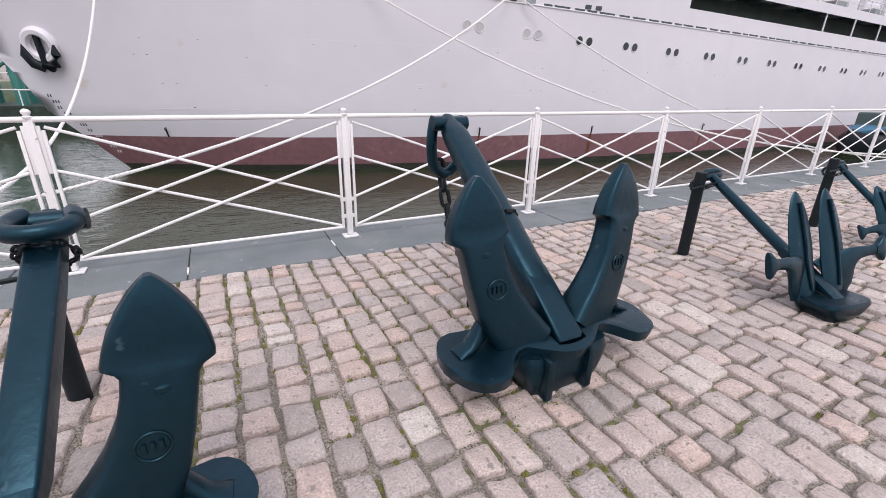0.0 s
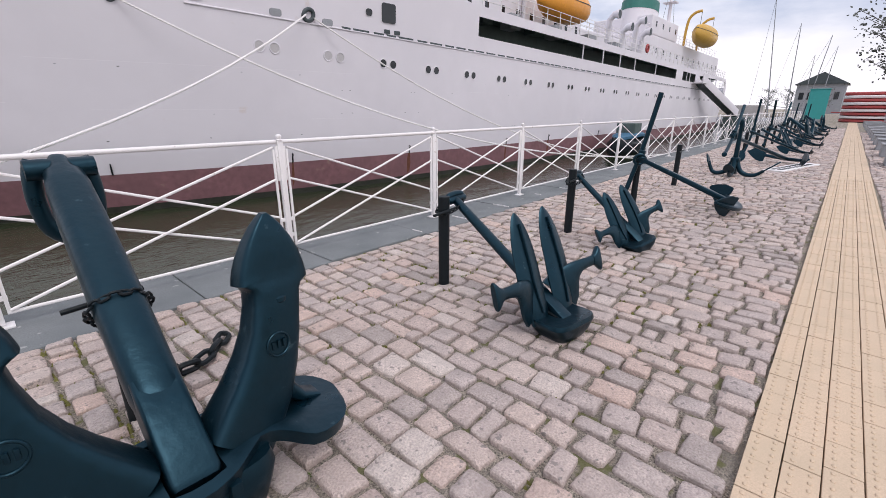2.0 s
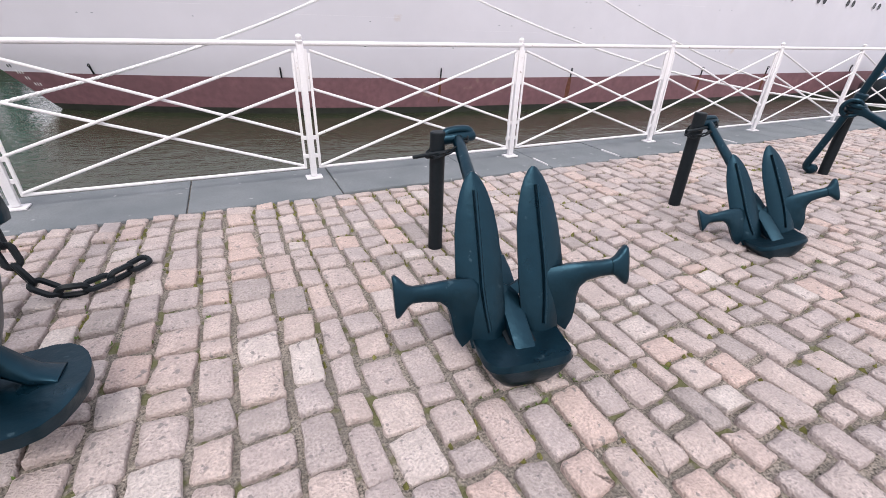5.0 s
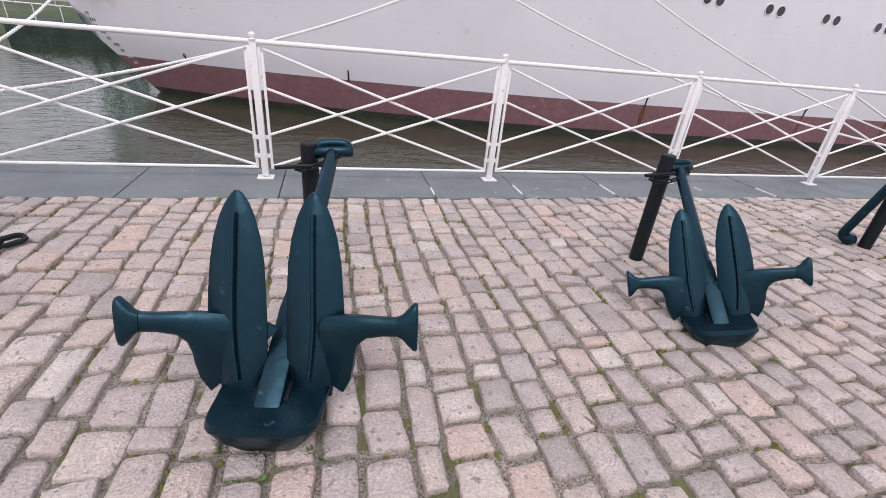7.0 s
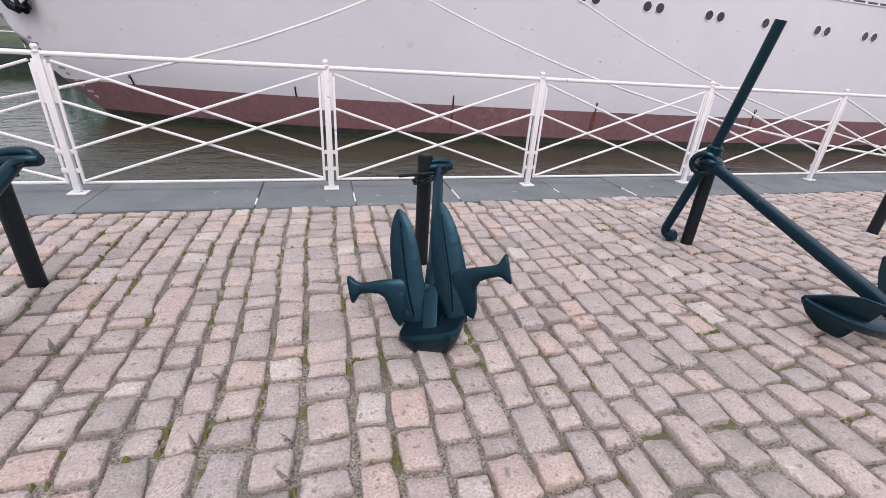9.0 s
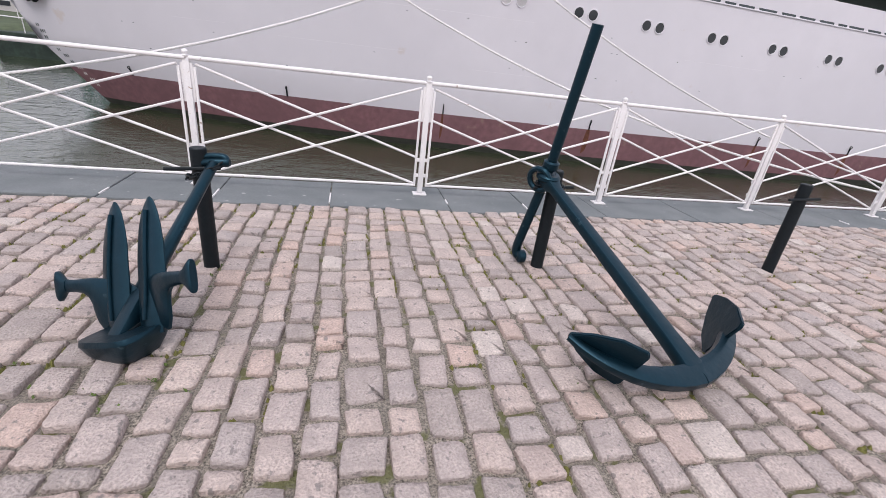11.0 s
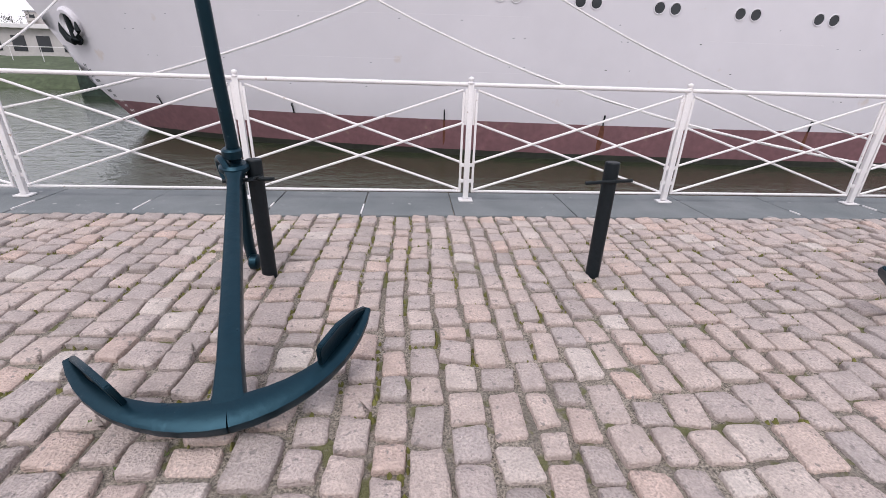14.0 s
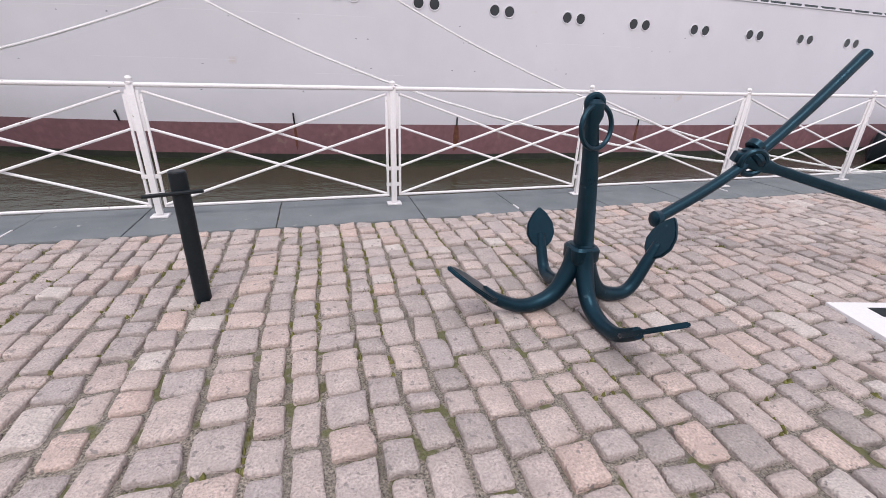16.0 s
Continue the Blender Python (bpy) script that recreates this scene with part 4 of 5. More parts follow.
def deck_rail(pts, h=1.0, step=1.6, rails=3, r=0.022):
    """A ship's rail: stanchions and bars along a line."""
    holder = None
    for k in range(rails):
        bmx = tube([Vector(p) + Vector((0, 0, h * (k + 1) / rails)) for p in pts], r, 5)
        ob = part("deck_rail", bmx, M_FENCE, ship) if holder is None else part("rail_bar", bmx, M_FENCE, holder)
        holder = holder or ob
    for a, b in zip(pts, pts[1:]):
        a, b = Vector(a), Vector(b)
        n = max(1, int((b - a).length / step))
        for i in range(n):
            p = a.lerp(b, i / n)
            part("rail_post", tube((p, p + Vector((0, 0, h))), r * 1.2, 5), M_FENCE, holder)


deck_rail([(x, near_y(x, deck_top(x)) + 0.15, deck_top(x)) for x in (22, 30, 40, 50, 62, 75, 87)], 1.0, 1.4)
deck_rail([(x, near_y(x, 5) + 0.2, knuckle(x) + 1.28) for x in (88, 93, 98, 100.5)], 0.8, 1.3)


def house(name, x0, x1, inset, z0, z1, rows=1, wins=0, label="white deckhouse"):
    """A deckhouse with rounded corners, and its windows on the side to the quay."""
    y0 = max(near_y(x0 + 1, z0), near_y(x1 - 1, z0)) + inset
    y1 = 2 * mid_y((x0 + x1) / 2) - y0
    h = part(name, box(x0, x1, y0, y1, z0, z1, bevel=0.12), M_HULL, ship, label, smooth=False)
    for r in range(rows):
        for i in range(wins):
            x = x0 + (x1 - x0) * (i + 0.6) / wins
            z = z0 + (z1 - z0) * (r + 0.58) / rows
            part("house_window", box(x - 0.2, x + 0.2, y0 - 0.02, y0 + 0.05, z - 0.28, z + 0.28, bevel=0.015), M_GLASS, h, smooth=False)
    return y0


ZD = 5.85
house("forward_house", 24, 40, 3.6, ZD, ZD + 3.0, 1, 9)
house("bridge_house", 24.5, 34, 4.2, ZD + 3.0, ZD + 6.2, 1, 7)
house("middle_house", 40, 56, 4.4, ZD, ZD + 2.4, 1, 8)
yb = house("after_house", 56, 93, 2.1, ZD - 0.1, ZD + 3.6, 1, 13)
house("winch_house", 58, 68, 3.4, ZD + 3.6, ZD + 5.6, 1, 4)
deck_rail([(56.5, yb + 0.2, ZD + 3.6), (68, yb + 0.2, ZD + 3.6), (80, yb + 0.2, ZD + 3.6), (92, yb + 0.2, ZD + 3.6)], 1.0, 1.7)
deck_rail([(40.5, near_y(48, 6) + 4.6, ZD + 2.4), (55.5, near_y(48, 6) + 4.6, ZD + 2.4)], 0.9, 1.5)

fu = part("funnel", loft([((60.5 + 0.06 * (z - 8), 17.4, z), 6.2 - 0.1 * (z - 8), 4.4 - 0.1 * (z - 8), UX0) for z, UX0 in ((8.0, (1, 0, 0)), (13.6, (1, 0, 0)))], 24), M_HULL, ship, "broad white funnel with a green top band")
part("funnel_band", loft([((60.5 + 0.06 * (z - 8), 17.4, z), 6.26 - 0.1 * (z - 8), 4.46 - 0.1 * (z - 8), (1, 0, 0)) for z in (12.2, 13.2)], 24), M_GREEN, fu, "dark green band")
part("funnel_top", loft([((60.86, 17.4, z), 5.5, 3.8, (1, 0, 0)) for z in (13.6, 14.5)], 24), M_DARK, fu, "dark funnel rim")


def mast(x, y, z0, h, arms=()):
    mm = part("mast", tube(((x, y, z0), (x, y, z0 + h)), [0.28, 0.12], 10), M_HULL, ship, "white ship's mast")
    for z, w in arms:
        part("yard", tube(((x - w, y, z), (x + w, y, z)), 0.06, 6), M_HULL, mm)
    for dx in (-3.5, 3.5):
        part("stay", tube(((x, y, z0 + h * 0.95), (x + dx, y, z0)), 0.02, 4), M_DARK, mm)
    part("platform", box(x - 0.8, x + 0.8, y - 0.8, y + 0.8, z0 + h * 0.55, z0 + h * 0.55 + 0.1, bevel=0.02), M_HULL, mm, smooth=False)


mast(70.5, 17.0, ZD + 3.6, 9.5, ((16.0, 1.5),))
mast(37.5, 16.6, ZD + 2.4, 10, ((15, 1.6), (13, 1.0)))
for x, h in ((45, 3.2), (48.5, 2.6), (52, 3.6), (54, 2.8)):
    v = part("ventilator", tube(((x, near_y(x, 6) + 3.2, ZD), (x, near_y(x, 6) + 3.2, ZD + h), (x, near_y(x, 6) + 2.8, ZD + h + 0.4), (x, near_y(x, 6) + 2.3, ZD + h + 0.4)), [0.28, 0.26, 0.3, 0.42], 12), M_HULL, ship, "white cowl ventilator")
    part("ventilator_mouth", tube(((x, near_y(x, 6) + 2.31, ZD + h + 0.4), (x, near_y(x, 6) + 2.28, ZD + h + 0.4)), 0.36, 12), M_DARK, v)


def lifeboat(x0, x1, y, z, w, mat, label):
    """A boat with a keel, hung from two davits."""
    ln = x1 - x0
    st = []
    for i in range(13):
        f = i / 12
        b = max(0.03, (1 - abs(2 * f - 1) ** 2.6))
        st.append(((x0 + ln * f, y, z + 0.28 * ln / 7 * abs(2 * f - 1) ** 2 + 0.12), w * b, 0.27 * ln * (0.35 + 0.65 * b), (0, 1, 0)))
    lb = part("lifeboat", loft(st, 16, 2.2), mat, ship, label)
    part("rubbing_band", loft([((x0 + ln * i / 12, y, z + 0.28 * ln / 7 * abs(i / 6 - 1) ** 2 + 0.34), w * 1.03 * max(0.04, (1 - abs(i / 6 - 1) ** 2.6)), 0.09, (0, 1, 0)) for i in range(13)], 12, 3.0), M_DARK, lb)
    for x in (x0 + ln * 0.16, x0 + ln * 0.84):
        part("davit", tube(curve_points([(x, y + 1.8, ZD), (x, y + 1.6, z + 1.2), (x, y + 1.0, z + 2.6), (x, y, z + 2.9)], 5), 0.17, 8), M_HULL if mat == M_ORANGE else M_YELLOW, lb, "curved davit")
        part("fall", tube(((x, y, z + 2.85), (x, y, z + 0.6)), 0.03, 5), M_DARK, lb)


M_YELLOW = material("ochre lifeboat paint", (0.58, 0.34, 0.06), 0.45, spread=0.1, bump=0)
lifeboat(29.6, 37.2, 12.7, 8.05, 2.3, M_ORANGE, "orange enclosed lifeboat hung from davits")
lifeboat(70.5, 80.5, 13.4, 10.7, 2.6, M_YELLOW, "ochre lifeboat hung from davits")
rf = part("life_ring", ring((46.8, near_y(46.8, 6) + 0.1, deck_top(46.8) + 0.6), (0, 1, 0), 0.3, 0.09), M_STRIPE, ship, "red life ring on the rail")
for k in range(9):
    x = 23 + 2.6 * k
    part("deck_gear", box(x, x + 0.9 + 0.2 * (k % 3), near_y(x, 6) + 0.9, near_y(x, 6) + 1.7, ZD, ZD + 0.55 + 0.3 * (k % 2), bevel=0.06), M_CONC if k % 2 else M_DECK, ship, "covered gear on the deck", smooth=False)

# gangway from the ship to the quay
gw = thing("gangway", "white gangway stair with side rails from ship to quay", "gangway")
ga, gb = Vector((66.5, 11.2, 4.45)), Vector((78.0, 8.6, 0.25))
gd = (gb - ga).normalized()
gs = gd.cross(Vector((0, 0, 1))).normalized()
part("stair_bed", loft([(ga, 1.0, 0.16, gs), (gb, 1.0, 0.16, gs)], 8, 6.0), M_DARK, gw, "dark underside")
for sd in (-0.5, 0.5):
    part("side_panel", loft([(ga + gs * sd + Vector((0, 0, 0.5)), 0.05, 0.95, gs), (gb + gs * sd + Vector((0, 0, 0.5)), 0.05, 0.95, gs)], 6, 5.0), M_HULL, gw)
for i in range(22):
    p = ga.lerp(gb, (i + 0.5) / 22)
    part("tread", box(p.x - 0.14, p.x + 0.14, p.y - 0.42, p.y + 0.42, p.z + 0.05, p.z + 0.08), M_CONC, gw, smooth=False)
part("upper_landing", box(64.6, 67.2, 10.2, 11.9, 4.3, 4.45, bevel=0.03), M_HULL, gw, smooth=False)
part("landing_screen", box(64.6, 67.0, 10.2, 10.28, 4.45, 5.4, bevel=0.02), M_HULL, gw, smooth=False)
part("lower_landing", box(76.5, 81.5, 6.4, 9.6, -1.2, 0.2, bevel=0.05), M_DECK, gw, smooth=False)
for x, y in ((77, 6.8), (81, 6.8), (77, 9.2), (81, 9.2)):
    part("leg", tube(((x, y, -3), (x, y, 0.2)), 0.12, 8), M_DECK, gw)

# stowed bow anchor in its pocket
bwm = on_side(-3.6, 2.2)
hp = part("hawse_pipe", ring((0, 0.1, 0.02), (0, 0, 1), 0.42, 0.16, seg=24), M_HULL, ship, "white hawse pipe rim")
hp.matrix_local = bwm
bmx = loft([((0, 0.5, 0.05), 0.16, 0.16, (1, 0, 0)), ((0, -0.5, 0.16), 0.2, 0.18, (1, 0, 0))], 10, 3)
for sg in (-1, 1):
    loft([((sg * 0.1, -0.55, 0.15), 0.35, 0.3, (1, 0, 0)), ((sg * 0.36, -0.45, 0.2), 0.3, 0.2, (0, 1, 0)), ((sg * 0.5, -0.15, 0.2), 0.3, 0.14, (1, 0, 0)), ((sg * 0.5, 0.15, 0.14), 0.05, 0.05, (1, 0, 0))], 10, 2.5, bmx)
ba = part("bow_anchor", bmx, M_BLACK, ship, "black anchor stowed in the bow")
ba.matrix_local = bwm
# draught marks at the stem, too small to read
for k in range(11):
    z = 0.72 - 0.2 * k
    m_ = M_DARK if z > RED else M_FENCE
    for j in range(3 if k % 2 else 2):
        dm = part("draught_mark", plate([(-0.022, -0.055), (0.022, -0.055), (0.022, 0.055), (-0.022, 0.055)], 0.006), m_, ship, smooth=False)
        dm.matrix_local = on_side(stem_x(z) + 0.42 + 0.085 * j, z) @ pose(0, 0, 0.006)
# name letters too far off to read and weld seams
for k in range(7):
    dm = part("name_bar", plate([(-0.13, -0.17), (0.13, -0.17), (0.13, 0.17), (-0.13, 0.17)], 0.01), M_DARK, ship, "dark bar of the ship's name", smooth=False)
    dm.matrix_local = on_side(3.2 + 0.36 * k, 4.72) @ pose(0, 0, -0.02)
M_SEAM = material("seam paint", (0.77, 0.74, 0.775), 0.35, spread=0.03, bump=0)
for z, x0, x1 in ((1.55, 1.5, 3.4), (1.35, 5.2, 9.5), (2.75, 4, 14), (1.0, 12, 15), (0.35, -1.0, 2.0), (2.2, 20, 24)):
    n = int((x1 - x0) / 0.5) + 1
    part("weld_seam", tube([(x0 + (x1 - x0) * i / n, near_y(x0 + (x1 - x0) * i / n, z) + 0.003, z) for i in range(n + 1)], 0.005, 5), M_SEAM, ship)
rnd = random.Random(12)
for k in range(34):
    x, z = rnd.uniform(-1.5, 26), rnd.choice((2.1, 1.2, 0.4, 2.6))
    st_ = part("drain_stain", plate([(-0.04, 0), (-0.014, -0.012), (0.03, -0.01), (0.04, 0.005), (0.0, 0.016)], 0.006), M_DARK if k % 3 == 0 else M_CONC, ship, smooth=False)
    st_.matrix_local = on_side(x, z)

# ---- mooring ropes ----


def rope(name, a, b, sag, r=0.032, label="thick white laid mooring rope from ship to quay"):
    """Three strands twisted round one another along a sagging line."""
    t = thing(name, label, "rope", group="mooring ropes")
    a, b = Vector(a), Vector(b)
    L = (b - a).length
    n = int(L / 0.055)
    side = (b - a).cross(Vector((0, 0, 1))).normalized()
    up = side.cross(b - a).normalized()
    for s in range(3):
        pts = []
        for i in range(n + 1):
            f = i / n
            q = 2 * math.pi * (f * L / 0.26 + s / 3)
            c = a.lerp(b, f) - Vector((0, 0, 4 * sag * f * (1 - f)))
            pts.append(c + (side * math.cos(q) + up * math.sin(q)) * r * 0.52)
        part("strand", tube(pts, r * 0.6, 5), M_ROPE, t)
    return t


ROPES = [((11.95, near_y(11.95, 4.68) - 0.06, 4.68), (-10.9, 0.28, -0.3), 2.23),
         ((6.15, near_y(6.15, 4.5) - 0.06, 4.5), (28.5, 0.28, -0.29), 2.17),
         ((12.25, near_y(12.25, 4.6) - 0.06, 4.6), (41.0, 0.28, 0.3), 3.6),
         ((-1.5, near_y(-1.5, 4.22) - 0.06, 4.22), (-1.9, 0.28, 0.2), 1.87)]
for a_, b_, s_ in ROPES:
    rope("mooring_rope", a_, b_, s_)
    bo = thing("mooring_ring", "rusty iron mooring ring on the quay edge", "mooring ring", pose(b_[0], b_[1], b_[2] - 0.05), "mooring rings")
    part("ring", ring((0, 0, 0.05), (0.3, 1, 0.2), 0.06, 0.014), M_BLACK, bo)

# ---- anchors further along ----
for cx, hx, col in ((19.4, 18.1, 0.9), (23.3, 22.0, 1.0), (27.6, 26.2, 1.05), (31.5, 30.4, 0.9), (36.0, 34.8, 1.0), (41.0, 39.6, 1.0)):
    k = int(cx) % 3
    anchor_stocked((cx, -2.95 - 0.1 * k, 0.12), (hx, -1.85, 0.72), (0.7, 0.7, 0.0), 0.62, 0.36,
                   [(hx + 0.45 - 0.5 * k, -1.9, 1.65), (hx + 0.2 - 0.2 * k, -1.87, 1.15), (hx, -1.85, 0.74), (hx - 0.25 + 0.15 * k, -1.8, 0.35), (hx - 0.4 + 0.2 * k, -1.75, 0.12)], col, "dark admiralty anchor with an iron stock among others in the row", 0.32)
anchor_bladed(pose(21.2, -2.6, 0, 0, 0, -12), 0.95, (21.40, -1.70, 0.68))
anchor_bladed(pose(25.4, -2.7, 0, 0, 0, 8), 1.0, (25.60, -1.75, 0.70))
anchor_stockless(pose(29.3, -2.7, 0, 0, 0, -14), 0.9, (0.0, 1.0, 0.95))
anchor_bladed(pose(33.6, -2.7, 0, 0, 0, -12), 1.0, (33.80, -1.75, 0.70))
anchor_stockless(pose(38.4, -2.8, 0, 0, 0, 10), 0.95, (0.0, 1.0, 0.95))
for x in (18.0, 20.2, 22.4, 24.7, 26.9, 29.2, 31.4, 33.6, 35.8, 38.1):
    post_thing(x, -1.74, 0.72)

# ---- information plaque set in the paving ----
pq = thing("ground_plaque", "white rectangular information plaque with dark writing bars", "plaque", pose(15.95, -3.1, 0.012, 0, 0, -14))
part("board", box(-1.2, 1.2, -0.2, 0.2, -0.03, 0.012, bevel=0.004), M_FENCE, pq, smooth=False)
for k in range(7):
    for r in range(2):
        part("writing_bar", box(-1.0 + 0.29 * k, -0.78 + 0.29 * k, -0.12 + 0.15 * r, -0.02 + 0.15 * r, 0.012, 0.015), M_BLACK, pq, smooth=False)

# ---- slab benches and rail beside the tactile strip ----
rnd = random.Random(5)
for k in range(13):
    x = 18.2 + 3.0 * k
    b_ = thing("stone_slab", "low grey concrete slab lying beside the path", "slab", pose(x, -5.35, 0), "slabs beside the path")
    part("slab", box(-0.45, 0.45, -0.55, 0.55, 0.0, 0.34, bevel=0.02), M_CONC, b_, smooth=False)
    part("top_plate", box(-0.47, 0.47, -0.57, 0.57, 0.345, 0.38, bevel=0.008), M_CONC, b_, smooth=False)
fr = thing("handrail", "grey metal handrail with thin posts beyond the slabs", "railing")
for k in range(22):
    x = 21 + 1.9 * k
    part("rail_post", tube(((x, -6.3, 0), (x, -6.3, 1.15)), 0.03, 8), M_CONC, fr)
for z in (0.55, 1.15):
    part("rail", tube(((21, -6.3, z), (61, -6.3, z)), 0.025, 8), M_CONC, fr)

# ---- distance along the quay ----
ki = thing("kiosk", "tall teal advertising kiosk on the quay", "kiosk", pose(66, -0.9, 0, 0, 0, 8))
part("body", box(-0.3, 0.3, -0.85, 0.85, 0, 3.3, bevel=0.05), M_TEAL, ki, smooth=False)
part("plinth", box(-0.4, 0.4, -0.95, 0.95, 0, 0.25, bevel=0.03), M_CONC, ki, smooth=False)
part("cap", box(-0.35, 0.35, -0.9, 0.9, 3.3, 3.4, bevel=0.03), M_TEAL, ki, smooth=False)


def hull_boat(t, x, y, ln, w, h, mats, turn):
    """An upturned hull in horizontal stripes."""
    n = len(mats)
    for i in range(n):
        st = []
        for k in range(11):
            f = k / 10
            b = max(0.05, 1 - abs(2 * f - 1) ** 3)
            c = 1 - ((i + 0.5) / n) ** 2.2
            st.append((((f - 0.5) * ln, 0, h * (i + 0.5) / n), w * b * (0.25 + 0.75 * c), h / n * 1.02, (0, 1, 0)))
        part("stripe", loft(st, 12, 4.0), mats[i], t)
    t.matrix_world = pose(x, y, 0, 0, 0, turn)


sb = thing("striped_hull", "upturned boat hull painted in red and white stripes", "boat")
hull_boat(sb, 66, -6.2, 6.5, 4.4, 3.0, [M_STRIPE if i % 2 == 0 else M_FENCE for i in range(9)], 80)
rb = thing("red_buoy", "red steel buoy lying on the quay", "buoy")
part("float", loft([((x, 0, 0.75), 2 * r, 2 * r, (0, 1, 0)) for x, r in ((-0.9, 0.15), (-0.75, 0.6), (-0.3, 0.75), (0.3, 0.75), (0.75, 0.6), (0.9, 0.15))], 14), M_STRIPE, rb)
part("mast", tube(((0.8, 0, 0.75), (2.4, 0, 0.8)), 0.08, 8), M_STRIPE, rb)
rb.matrix_world = pose(92, -3.6, 0.02, 0, 0, 60)


def tree(x, y, h, seed, spread=0.42):
    """A spring tree: trunk, limbs and many small clumps of thin foliage with gaps."""
    rn = random.Random(seed)
    t = thing("tree", "tall bare-looking tree with thin haze-paled grey-green foliage", "tree", pose(x, y, 0), "trees in the distance")
    bt = tube(curve_points([(0, 0, -0.1), (0.1, 0, h * 0.3), (0.0, 0.1, h * 0.6), (0.15, 0, h * 0.92)], 4), [h * 0.022 * (1 - 0.07 * i) for i in range(13)], 8)
    part("trunk", bt, M_BARK, t)
    bl, bc = bmesh.new(), bmesh.new()
    for k in range(26):
        z = h * rn.uniform(0.22, 0.85)
        an, ln = rn.uniform(0, 6.28), h * spread * rn.uniform(0.4, 1.0) * (1.1 - 0.6 * abs(z / h - 0.5))
        tip = Vector((math.cos(an) * ln, math.sin(an) * ln, z + ln * rn.uniform(0.25, 0.7)))
        pts = curve_points([(0, 0, z), tip * 0.5 + Vector((0, 0, z * 0.5 + 0.1)), tip], 3)
        tube(pts, [h * 0.006 * (1 - 0.12 * i) for i in range(len(pts))], 4, bl)
        for j in range(70):
            c = Vector((0, 0, z)).lerp(tip, rn.uniform(0.35, 1.1)) + Vector([rn.gauss(0, h * 0.035) for _ in range(3)])
            s = h * rn.uniform(0.006, 0.016)
            d = Vector([rn.gauss(0, 1) for _ in range(3)]).normalized()
            u = d.orthogonal().normalized()
            v = d.cross(u)
            bc.faces.new([bc.verts.new(c + u * s), bc.verts.new(c + v * s * 0.7), bc.verts.new(c - u * s), bc.verts.new(c - v * s * 0.7)])
    tagged(part("branches", bl, M_BARK, t), kind="stuff")
    tagged(part("crown", bc, M_LEAF_HAZE, t, smooth=False), kind="stuff")
    return t


for x, y, h, sd in ((92, -9.0, 17, 1), (104, -13, 19, 2), (80, -12.5, 13, 3), (150, 2, 6, 5), (170, 10, 7, 6), (190, 18, 8, 8)):
    tree(x, y, h, sd)

wh = thing("harbour_house", "grey harbour building with a pitched roof", "building", pose(165, 3.5, 0))
part("wall", box(-7, 7, -5, 5, 0, 7.5), M_CONC, wh, smooth=False)
bm = bmesh.new()
rv = [bm.verts.new(p) for p in ((-7.5, -5.6, 7.4), (7.5, -5.6, 7.4), (7.5, 5.6, 7.4), (-7.5, 5.6, 7.4), (-7.5, 0, 10.4), (7.5, 0, 10.4))]
for q in ((0, 1, 5, 4), (2, 3, 4, 5), (0, 4, 3), (1, 2, 5), (0, 3, 2, 1)):
    bm.faces.new([rv[i] for i in q])
part("roof", bm, M_DARK, wh, smooth=False)
for i in range(5):
    part("window", box(-7.05, -6.98, -4 + 1.8 * i, -3 + 1.8 * i, 3.6, 5.4), M_GLASS, wh, smooth=False)
for x, y, h, lean in ((112, 8.5, 21, -0.12), (122, 3.5, 15, 0.1), (133, 2, 14, 0.06), (138, 5, 13, 0.0), (117, 6.0, 17, -0.05)):
    ms = thing("boat_mast", "thin mast of a moored sailing boat", "mast", pose(x, y, -0.02), "masts in the distance")
    part("pole", tube(((0, 0, 0), (0, h * lean * -1.0, h)), [0.13, 0.06], 6), M_CONC, ms)
    part("boom", tube(((0, 0, 1.5), (0, 3.0, 1.9)), 0.06, 6), M_CONC, ms)
    part("stay", tube(((0, 3.5, 0.3), (0, h * lean * -1.0, h)), 0.025, 4), M_DARK, ms)
for x, y, ln, h in ((122, 12, 14, 2.6), (124, 26, 16, 3.2), (123, 42, 15, 2.8)):
    bt_ = thing("moored_boat", "grey boat moored in the distance", "boat", pose(x - 12, y, WATER, 0, 0, 90))
    part("hull", loft([((ln * (f - 0.5), 0, 0.6 + 0.5 * abs(2 * f - 1) ** 2), 3.6 * max(0.05, 1 - abs(2 * f - 1) ** 3), 1.8, (0, 1, 0)) for f in [i / 10 for i in range(11)]], 10, 3.0), M_CONC, bt_)
    part("cabin", box(-3, 2, -1.2, 1.2, 1.2, 1.4 + h, bevel=0.1), M_FACADE, bt_, smooth=False)

# small blue work boat between ship and quay
bb = thing("work_boat", "small dark blue work boat afloat beside the ship", "boat", pose(38.5, 8.9, WATER, 0, 0, 3))
part("hull", loft([((8.0 * (f - 0.5), 0, 0.45 + 0.3 * abs(2 * f - 1) ** 2), 2.4 * max(0.05, 1 - abs(2 * f - 1) ** 3), 1.3, (0, 1, 0)) for f in [i / 10 for i in range(11)]], 10, 3.0), M_BLACK, bb)
M_BLUE = material("blue tarpaulin", (0.04, 0.13, 0.22), 0.6, spread=0.15, bump=0)
part("cover", loft([((6.4 * (f - 0.5), 0, 1.15 + 0.25 * math.sin(3.14 * f)), 1.9 * max(0.1, 1 - abs(2 * f - 1) ** 3), 0.5, (0, 1, 0)) for f in [i / 8 for i in range(9)]], 10, 2.4), M_BLUE, bb, "blue tarpaulin cover")
